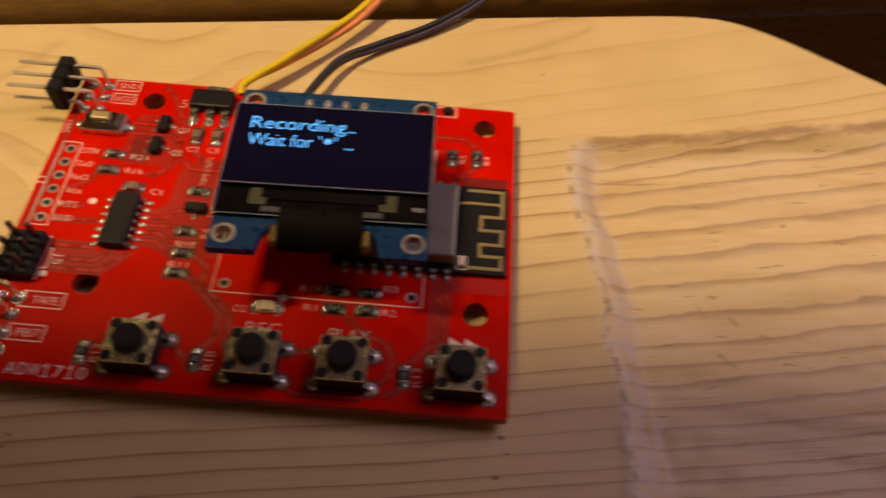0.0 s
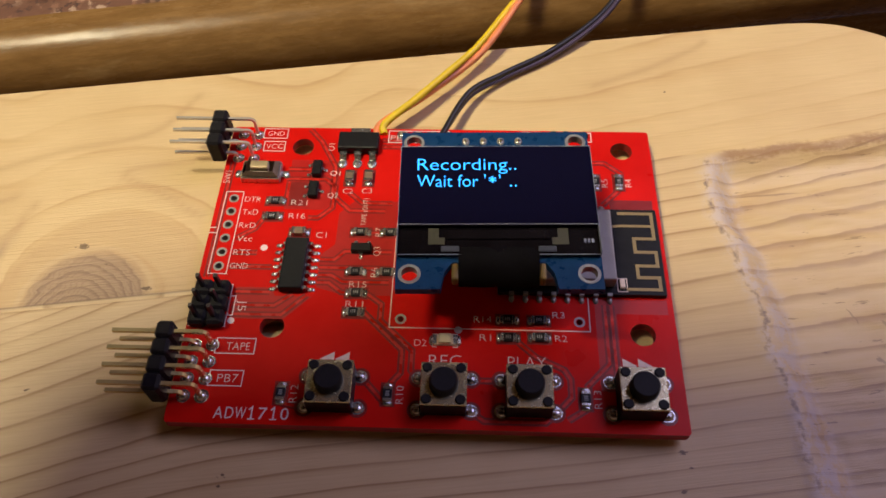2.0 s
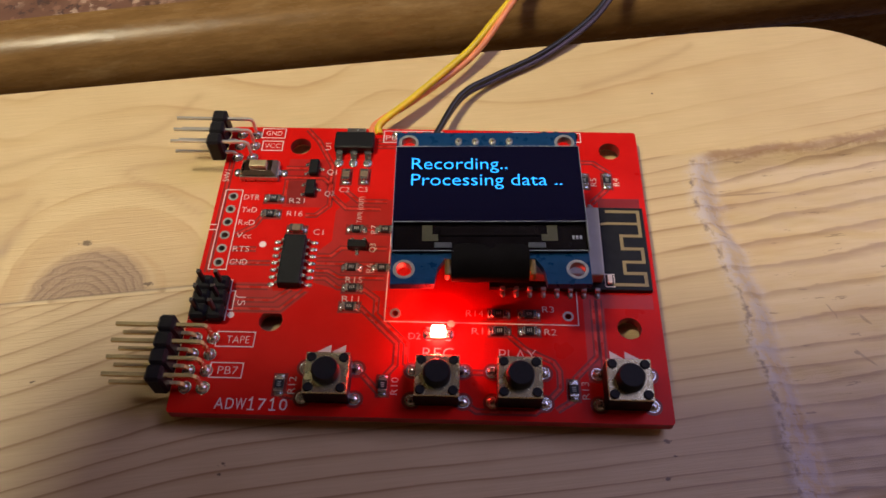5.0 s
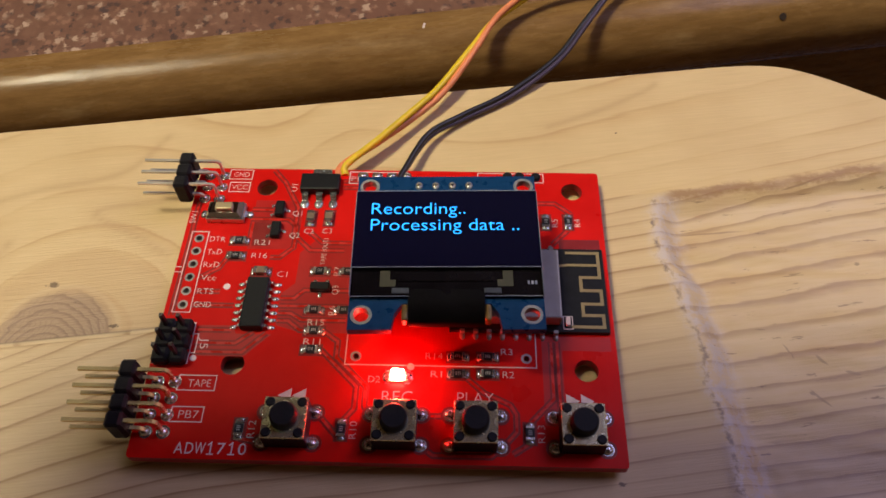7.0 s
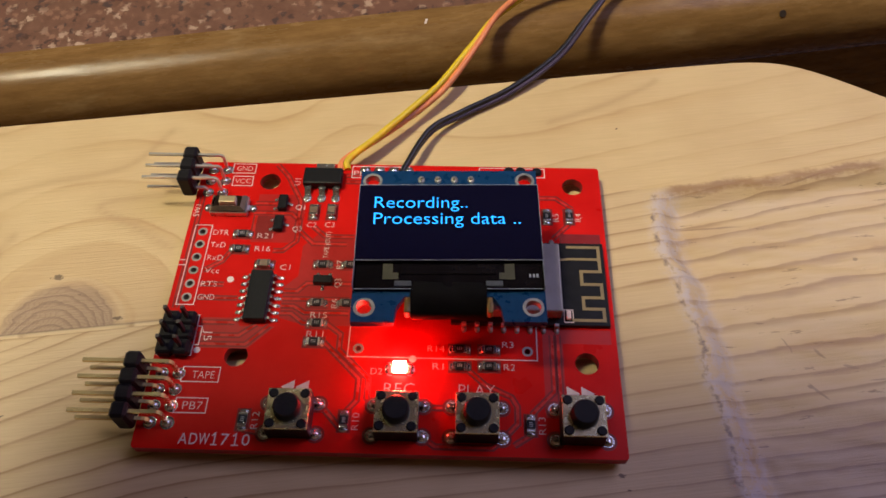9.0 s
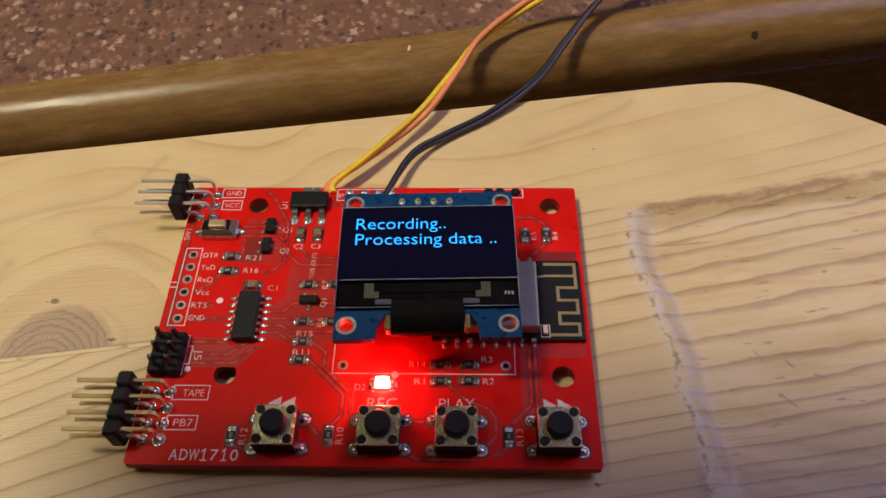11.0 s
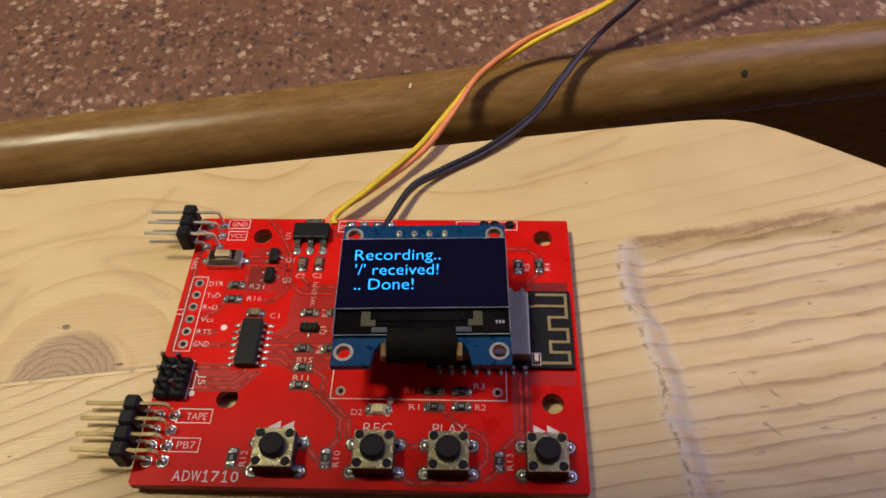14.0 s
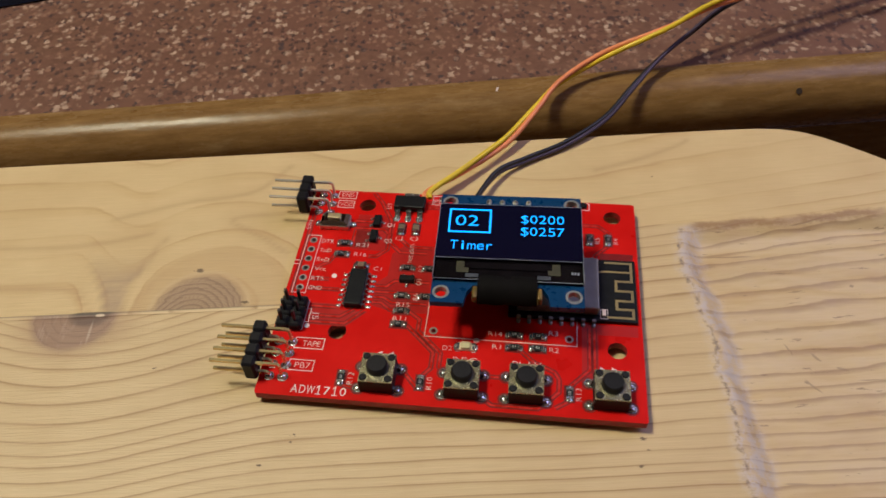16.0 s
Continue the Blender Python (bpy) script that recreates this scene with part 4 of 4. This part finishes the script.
# ---- push buttons ----
def push_button(x, y):
    body = part("push_button", box(bmesh.new(), -3, -3, 0.1, 3, 3, 3.45, 0.12), BLACK, board, "square black push button with a nickel cover", (x, y, TOP))
    cover = part("cover_plate", box(bmesh.new(), -3.02, -3.02, 3.45, 3.02, 3.02, 3.72, 0.1), STEEL, body, "pale nickel cover plate")
    for sx in (-1, 1):
        for sy in (-1, 1):
            part("rivet", cyl(bmesh.new(), 2.2 * sx, 2.2 * sy, 3.6, 3.95, 0.68, 16, bev=0.12), RUBBER, body, "")
            bm = bmesh.new()
            ring(bm, 0, 0, 0.0, 0.08, 0.35, 0.95, 20)
            blob(bm, 0, 0, 0.03, 0.75, 0.75, 0.5, 14, 4)
            box(bm, -0.15 - 0.55 * sx, -0.35, 0.05, 0.15 - 0.1 * sx, 0.35, 1.0, 0.05)
            cyl(bm, 0, 0, -3.1, 0.0, 0.4, 10)
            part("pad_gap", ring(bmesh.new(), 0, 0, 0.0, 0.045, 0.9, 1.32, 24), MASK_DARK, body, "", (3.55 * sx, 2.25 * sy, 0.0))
            part("soldered_leg", bm, TIN, body, "", (3.55 * sx, 2.25 * sy, 0.0), smooth=True)
    part("plunger", cyl(bmesh.new(), 0, 0, 3.65, 5.15, 1.95, 32, 1.84, 0.22), RUBBER, body, "round matt black plunger", smooth=True)


for bx in (9.7, 24.65, 35.8, 50.4):
    push_button(bx, -9.6)

# ---- small shiny side switch ----
sw = part("reset_switch", box(bmesh.new(), -3.1, -1.75, 0.05, 3.1, 1.75, 1.2, 0.1), CASE, board, "small silver reset switch with a tan plunger", (-5.8, 27.4, TOP))
bm = bmesh.new()
v0 = [bm.verts.new(p) for p in ((-2.9, -1.65, 1.5), (2.9, -1.65, 1.5), (2.9, 1.65, 1.5), (-2.9, 1.65, 1.5), (-2.2, -1.1, 2.15), (2.2, -1.1, 2.15), (2.2, 1.1, 2.15), (-2.2, 1.1, 2.15))]
for q in ((0, 1, 5, 4), (1, 2, 6, 5), (2, 3, 7, 6), (3, 0, 4, 7), (4, 5, 6, 7), (3, 2, 1, 0)):
    bm.faces.new([v0[i] for i in q])
part("cover", bm, CHROME, sw, "bevelled shiny cover")
part("plunger", box(bmesh.new(), -1.4, -0.7, 2.1, 1.4, 0.7, 2.75, 0.15, 2), TAN, sw, "tan plunger")
for s in (-1, 1):
    e = box(bmesh.new(), s * 3.4 - 0.55, -0.6, 0.0, s * 3.4 + 0.55, 0.6, 0.35, 0.08)
    blob(e, s * 3.9, 0, 0, 0.6, 0.8, 0.5, 12, 3)
    part("solder_end", e, TIN, sw, smooth=True)


# ---- pin headers ----
def side_header(ys, label, metal, half):
    """A two-row right-angle header whose pins stick out over the board's edge."""
    h = part("pin_header", box(bmesh.new(), -13.6, ys[-1] - 1.0, TOP + 0.3, -12.6, ys[0] + 1.0, TOP + 0.9, 0.1), BLACK, board, label)
    for i, y in enumerate(ys):
        bm = bmesh.new()
        box(bm, -14.35, y - 1.24, TOP + 0.25, -12.0, y + 1.24, TOP + 4.95, 0.38)
        part("housing", bm, BLACK, h, "black plastic block")
        for z, xb, tip in ((TOP + 1.35, -10.3, -20.4), (TOP + 3.9, -7.8, -20.5)):
            r = 0.7
            pts = [(tip, y, z), (tip + 0.5, y, z), (xb - r, y, z)] + [(xb - r + r * math.sin(a), y, z - r + r * math.cos(a)) for a in (0.5, 1.05, 1.5708)] + [(xb, y, 0.02)]
            part("pin", tube(bmesh.new(), pts, half, square=True), metal, h)
            bm = bmesh.new()
            ring(bm, xb, y, TOP, TOP + 0.04, 0.5, 0.95, 18)
            blob(bm, xb, y, TOP, 0.75, 0.75, 0.65, 14, 4)
            part("solder_joint", bm, TIN, h, smooth=True)


side_header([-3.1, -5.64, -8.18, -10.72], "black two-row right-angle pin header with eight gold pins", BRASS, 0.26)
side_header([35.8, 33.3, 30.75], "black two-row right-angle pin header with six pins", SILVER, 0.21)
part("pad_ring", ring(bmesh.new(), -7.8, -10.72, TOP + 0.01, TOP + 0.08, 0.45, 1.0), TIN, board)
isp = part("upright_header", box(bmesh.new(), -12.0, -0.1, TOP, -6.9, 0.1, TOP + 0.3), BLACK, board, "black six-pin upright header with dark pins")
for i in range(3):
    for x in (-10.45, -7.95):
        y = 3.0 + 2.4 * (i - 1)
        part("housing", box(bmesh.new(), x - 1.24, y - 1.24, TOP + 0.02, x + 1.24, y + 1.24, TOP + 1.9, 0.4), BLACK, isp)
        part("pin", tube(bmesh.new(), [(x, y, 0.02), (x, y, TOP + 4.2), (x, y, TOP + 4.8)], 0.27, square=True), DARKPIN, isp)

# ---- wireless module under the display ----
esp = part("wireless_module", box(bmesh.new(), 31.8, 5.9, TOP + 0.05, 55.9, 21.0, TOP + 0.85, 0.05), NIGHT, board, "black wireless module with a gold zigzag antenna")
part("shield_can", box(bmesh.new(), 33.4, 7.0, TOP + 0.85, 48.6, 19.4, TOP + 3.1, 0.25, 2), SHIELD, esp, "dull silver shield can")
bm = bmesh.new()
ribbon(bm, [(50.0, 20.2), (55.1, 20.2), (55.1, 15.6), (52.1, 15.6), (52.1, 13.2), (55.1, 13.2), (55.1, 10.8), (52.1, 10.8), (52.1, 8.8), (55.1, 8.8), (55.1, 6.8), (50.2, 6.8)], 0.5, TOP + 0.85, TOP + 0.89)
ribbon(bm, [(55.1, 17.9), (50.3, 17.9), (48.8, 17.7)], 0.45, TOP + 0.85, TOP + 0.885)
part("antenna", bm, ANTENNA, esp, "gold zigzag antenna track")
for i in range(8):
    for y, s in ((5.9, -1), (21.0, 1)):
        x = 33.8 + 2.0 * i
        bm = bmesh.new()
        box(bm, x - 0.38, y - 0.3, TOP + 0.03, x + 0.38, y + 0.3, TOP + 0.9, 0.08)
        blob(bm, x, y + s * 0.55, TOP + 0.01, 0.42, 0.65, 0.35, 12, 3)
        # duller than other solder: the display's shade is put into the colour
        part("solder_joint", bm, RINGS, esp, smooth=True)
part("indicator_chip", box(bmesh.new(), 49.3, 6.8, TOP + 0.85, 50.0, 8.2, TOP + 1.4, 0.08), SILK, esp, "tiny pale indicator diode")
bm = bmesh.new()
ribbon(bm, [(49.0, 6.4), (50.35, 6.4), (50.35, 8.55), (49.0, 8.55), (49.0, 6.45)], 0.14, TOP + 0.85, TOP + 0.88)
part("printed_box", bm, SILK, esp)

# ---- display module ----
disp = part("display_module", plate(bmesh.new(), [(-13.5, -13.4), (-7.6, -13.4), (-7.2, -11.0), (-6.2, -9.4), (6.2, -9.4), (7.2, -11.0), (7.6, -13.4), (13.5, -13.4), (13.5, 13.4), (-13.5, 13.4)],
            [(-11.7, -11.1, 1.1), (11.7, -11.1, 1.1), (-11.7, 11.4, 1.1), (11.7, 11.4, 1.1)], -1.2, 0), BLUE, board, "small blue display board with a black lit screen", (31.3, 13.7, 14.2), 1.4)
for x, y in ((-11.7, -11.1), (11.7, -11.1), (-11.7, 11.4), (11.7, 11.4)):
    part("hole_ring", ring(bmesh.new(), x, y, -1.15, 0.05, 1.08, 1.5, 28), RINGS, disp, "tinned ring round a mounting hole")
part("lower_glass", box(bmesh.new(), -13.35, -8.5, 0.05, 13.35, 9.4, 0.75, 0.05), LEDGE, disp, "smoked lower glass with dark driver strip")
part("screen_glass", box(bmesh.new(), -13.35, -4.2, 0.75, 13.35, 9.35, 1.5, 0.06), GLASS, disp, "glossy black screen glass")
for s in (-1, 1):
    bm = box(bmesh.new(), *sorted((s * 7.9, s * 9.3))[:1], -7.0, 0.75, sorted((s * 7.9, s * 9.3))[1], -4.4, 0.79)
    box(bm, *sorted((s * 7.1, s * 7.9))[:1], -7.0, 0.75, sorted((s * 7.1, s * 7.9))[1], -5.9, 0.79)
    part("foil_contact", bm, OLIVE, disp, "olive foil contact behind the glass")
    part("glue_patch", box(bmesh.new(), s * 6.4 - 1.2, -8.2, 0.75, s * 6.4 + 1.2, -7.3, 0.95, 0.1), GREY, disp)
    part("film_edge", box(bmesh.new(), s * 5.75 - 0.45, -11.8, -1.9, s * 5.75 + 0.45, -8.6, -0.1, 0.3, 2), AMBER, disp, "amber film edge")
bm = bmesh.new()
for i in range(3):
    box(bm, 11.3 + 0.5 * i, -6.7, 0.755, 11.62 + 0.5 * i, -6.1, 0.775)
part("code_bars", bm, GLINT_PRINT, disp)
# thin pale strips stand in for highlights along the edges of the glass
for x in (-13.44, 13.36):
    part("glass_edge", box(bmesh.new(), x, -8.5, 0.1, x + 0.08, 9.4, 1.50), GLINT_PRINT, disp, "pale strip painting the highlight along the glass edge")
for y, z in ((-4.28, 1.44), (-8.58, 0.66), (9.36, 1.44)):
    part("glass_edge", box(bmesh.new(), -13.3, y, z, 13.3, y + 0.10, z + 0.075), GLINT_PRINT, disp)
part("driver_strip", box(bmesh.new(), -6.8, -6.2, 0.75, 6.8, -4.8, 1.0, 0.05), LEDGE, disp)
prof = [(-7.5, 0.80), (-8.5, 0.84), (-9.4, 0.62), (-10.4, 0.10), (-11.3, -0.7), (-11.8, -1.6), (-11.7, -2.4), (-10.9, -2.9), (-9.4, -3.0)]
bm = bmesh.new()
rows = [[bm.verts.new((x, y, z + 0.10 * math.sin(x * 1.1 + y))) for x in (-5.3, -3.5, -1.7, 0, 1.7, 3.5, 5.3)] for y, z in prof]
low = [[bm.verts.new((v.co.x, v.co.y + 0.10, v.co.z - 0.12)) for v in r] for r in rows]
for a, b, c, d in zip(rows, rows[1:], low, low[1:]):
    for k in range(6):
        bm.faces.new((a[k], b[k], b[k + 1], a[k + 1]))
        bm.faces.new((c[k], c[k + 1], d[k + 1], d[k]))
    bm.faces.new((a[0], c[0], d[0], b[0]))
    bm.faces.new((a[6], b[6], d[6], c[6]))
bm.faces.new([*rows[0], *low[0][::-1]])
bm.faces.new([*rows[-1][::-1], *low[-1]])
bmesh.ops.recalc_face_normals(bm, faces=bm.faces)
part("flex_film", bm, FLEX, disp, "dark ribbon film folded under the board", smooth=True)
for i in range(4):
    x = -4.2 + 2.54 * i
    bm = blob(bmesh.new(), x, 11.6, 0.0, 0.55, 0.75, 0.3, 14, 4)
    cyl(bm, x, 11.6, 0.2, 0.62, 0.2, 8)
    part("solder_joint", bm, RINGS, disp, smooth=True)
    part("pin", cyl(bmesh.new(), x, 11.6, -11.1, 0.3, 0.32, 8), BRASS, disp)
part("socket", box(bmesh.new(), -5.5, 10.35, -11.08, 4.7, 12.9, -2.6, 0.15), BLACK, disp, "black display socket")
part("socket_spacer", box(bmesh.new(), -5.5, 10.4, -2.55, 4.7, 12.8, -1.25, 0.2), BLACK, disp)

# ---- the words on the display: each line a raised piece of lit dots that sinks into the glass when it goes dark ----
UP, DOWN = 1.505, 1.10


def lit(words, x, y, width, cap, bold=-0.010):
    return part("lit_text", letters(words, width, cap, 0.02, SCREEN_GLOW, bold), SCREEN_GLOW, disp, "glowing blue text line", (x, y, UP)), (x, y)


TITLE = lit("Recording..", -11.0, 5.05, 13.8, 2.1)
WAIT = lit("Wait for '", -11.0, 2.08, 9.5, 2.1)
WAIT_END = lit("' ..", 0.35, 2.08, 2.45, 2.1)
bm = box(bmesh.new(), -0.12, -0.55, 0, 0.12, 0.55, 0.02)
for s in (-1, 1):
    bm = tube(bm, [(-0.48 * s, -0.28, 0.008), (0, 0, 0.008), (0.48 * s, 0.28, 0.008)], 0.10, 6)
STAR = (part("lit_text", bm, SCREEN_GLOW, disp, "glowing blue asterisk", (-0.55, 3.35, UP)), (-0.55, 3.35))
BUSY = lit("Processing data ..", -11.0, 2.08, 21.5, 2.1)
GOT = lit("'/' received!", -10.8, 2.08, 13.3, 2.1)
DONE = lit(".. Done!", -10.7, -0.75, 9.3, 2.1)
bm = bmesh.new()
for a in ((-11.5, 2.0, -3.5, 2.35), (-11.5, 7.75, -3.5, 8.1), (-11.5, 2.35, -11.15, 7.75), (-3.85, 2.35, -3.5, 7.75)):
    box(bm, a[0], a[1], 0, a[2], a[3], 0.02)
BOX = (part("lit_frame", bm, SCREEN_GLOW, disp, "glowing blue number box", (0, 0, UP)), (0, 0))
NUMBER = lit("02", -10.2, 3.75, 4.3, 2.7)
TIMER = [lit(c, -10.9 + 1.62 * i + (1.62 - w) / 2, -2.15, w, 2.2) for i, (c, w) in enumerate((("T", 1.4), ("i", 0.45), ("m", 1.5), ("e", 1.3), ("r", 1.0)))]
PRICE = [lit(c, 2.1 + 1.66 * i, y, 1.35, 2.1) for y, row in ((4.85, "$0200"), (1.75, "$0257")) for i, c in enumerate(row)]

# ---- the recording diode: its glowing cap stands up out of the board while it is lit ----
led = part("indicator_diode", box(bmesh.new(), -1.55, -0.8, 0.02, 1.55, 0.8, 0.45, 0.06), BONE, board, "cream indicator diode that glows red", (24.5, -1.6, TOP))
part("lens", box(bmesh.new(), -0.85, -0.72, 0.45, 0.85, 0.72, 0.95, 0.12, 2), LENS, led, "pale yellow lens")
for s in (-1, 1):
    e = box(bmesh.new(), s * 1.45 - 0.35, -0.75, 0.0, s * 1.45 + 0.35, 0.75, 0.5, 0.08)
    blob(e, s * 1.85, 0, 0, 0.45, 0.85, 0.4, 12, 3)
    part("solder_end", e, TIN, led, smooth=True)
part("printed_corner", CHIP["frame"], SILK, led)
cap = part("glowing_cap", box(bmesh.new(), -0.95, -0.8, 0.0, 0.95, 0.8, 0.95, 0.1), LED_GLOW, led, "bright red lit cap")


# ---- wires ----
def wire(name, pts, material, label, turn, pitch, gap, r=0.62):
    path = smooth_path(pts)
    s, out = 0.0, []
    for i, p in enumerate(path):
        if i:
            s += (p - path[i - 1]).length
        d = (path[min(i + 1, len(path) - 1)] - path[max(i - 1, 0)]).normalized()
        side = d.cross(Vector((0, 0, 1))).normalized()
        up = side.cross(d)
        a = turn + s / pitch * 2 * math.pi
        out.append(p + gap * (math.cos(a) * side + math.sin(a) * up))
    bm = tube(bmesh.new(), out, r, 12)
    return tagged(new(name, mesh_of(name, bm, material, True)), label, "wire", "wires soldered to the board")


WARM = [(12.6, 36.2, 3.0), (12.8, 38.7, 3.2), (18.4, 44.6, 3.2), (25.5, 52.7, 3.2), (29.7, 58.2, 3.5), (35.2, 67.8, 4.5), (39.7, 75.0, 6), (47.6, 81.6, 8), (54.3, 85.0, 10), (65.4, 88.1, 14), (80.0, 95.3, 18),
        (104, 108, 16), (150, 128, 4.4), (230, 150, 4.4)]
COOL = [(22.4, 35.6, 2.9), (23.2, 37.8, 2.8), (27.2, 46.6, 2.4), (33.3, 52.3, 1.4), (42.3, 58.5, 1.4), (51.5, 66.9, 2.6), (57.5, 75.2, 5), (63.7, 84.0, 7), (71.4, 91.5, 10), (84.4, 101.2, 15),
        (109, 116, 14), (160, 140, 4.4), (240, 165, 4.4)]
wire("wire", WARM, YELLOW, "yellow wire twisted with an orange one", 0.4, 78, 0.60)
wire("wire", WARM, ORANGE, "orange wire twisted with a yellow one", 0.4 + math.pi, 78, 0.60)
wire("wire", COOL, JET, "black wire running over the table edge", 1.2, 150, 0.42, 0.52)
wire("wire", COOL, VIOLET, "dark violet wire beside a black one", 1.2 + math.pi, 150, 0.42, 0.48)

# ---- dark cloth at the back of the table ----
bm = bmesh.new()
N = 22
grid = []
for i in range(N + 1):
    row = []
    for j in range(N + 1):
        x, y = -60 + 120 * i / N, 60 * j / N
        e = min(i, N - i, j, N - j) / 4.0
        z = 14 * min(1.0, e) ** 0.5 * (0.8 + 0.3 * noise.noise(Vector((x * 0.05, y * 0.05, 0))))
        row.append(bm.verts.new((x, y, z)))
    grid.append(row)
for i in range(N):
    for j in range(N):
        bm.faces.new((grid[i][j], grid[i + 1][j], grid[i + 1][j + 1], grid[i][j + 1]))
bmesh.ops.solidify(bm, geom=bm.faces, thickness=-1.0)
cloth = tagged(new("folded_cloth", mesh_of("folded_cloth", bm, NAVY, True)), "dark navy folded cloth lying on the table", "cloth")
cloth.matrix_basis = pose(-0.158, 0.092, 0.0035, 0, 0, 22)

# ---- ceiling lamp ----
lamp = thing("ceiling_lamp", "round frosted ceiling lamp, switched on", "lamp", at=(-600, 70, 1650))
part("base", cyl(bmesh.new(), 0, 0, -25, 0, 145, 32), CEIL, lamp)
part("diffuser", cyl(bmesh.new(), 0, 0, -60, -25, 130, 32, bev=8), glow("lit lamp glass", (1.0, 0.90, 0.63), 6.0), lamp, "glowing frosted lamp glass", smooth=True)


# ---- the telephone that films, held over the board; its shade falls on the front of the pine ----
phone = thing("smartphone", "black smartphone held over the circuit board while filming", "phone")
part("body", box(bmesh.new(), -114, -12, 1.6, 52, 79, 9.6, 1.6, 2), BLACK, phone, "black phone body")
part("lens_ring", ring(bmesh.new(), 0, 0, 1.2, 1.7, 4.2, 5.2, 32), STEEL, phone, "thin metal lens ring")
part("screen", box(bmesh.new(), -111, -9, 9.6, 49, 76, 9.75), GLASS, phone, "dark phone screen")


# ---- what changes: the display's lines and the diode's cap ----
def motions():
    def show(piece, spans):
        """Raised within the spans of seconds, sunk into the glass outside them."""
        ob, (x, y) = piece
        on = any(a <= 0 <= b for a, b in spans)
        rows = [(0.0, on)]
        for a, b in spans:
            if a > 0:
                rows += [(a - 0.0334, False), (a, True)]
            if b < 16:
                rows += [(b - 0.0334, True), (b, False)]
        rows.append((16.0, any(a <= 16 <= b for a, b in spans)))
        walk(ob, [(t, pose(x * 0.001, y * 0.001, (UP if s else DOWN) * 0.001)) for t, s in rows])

    walk(phone, [(t, look(eye, target, roll)) for t, eye, target, roll in PATH])
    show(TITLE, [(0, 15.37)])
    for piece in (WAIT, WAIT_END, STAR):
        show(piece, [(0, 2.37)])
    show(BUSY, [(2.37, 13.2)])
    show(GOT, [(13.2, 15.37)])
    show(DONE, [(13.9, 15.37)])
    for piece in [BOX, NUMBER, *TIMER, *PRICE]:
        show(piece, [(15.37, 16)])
    walk(cap, [(t, pose(0, 0, z * 0.001)) for t, z in ((0.0, -1.2), (2.3366, -1.2), (2.37, 0.4), (13.4, 0.4), (13.4334, -1.2), (16.0, -1.2))])


motions()
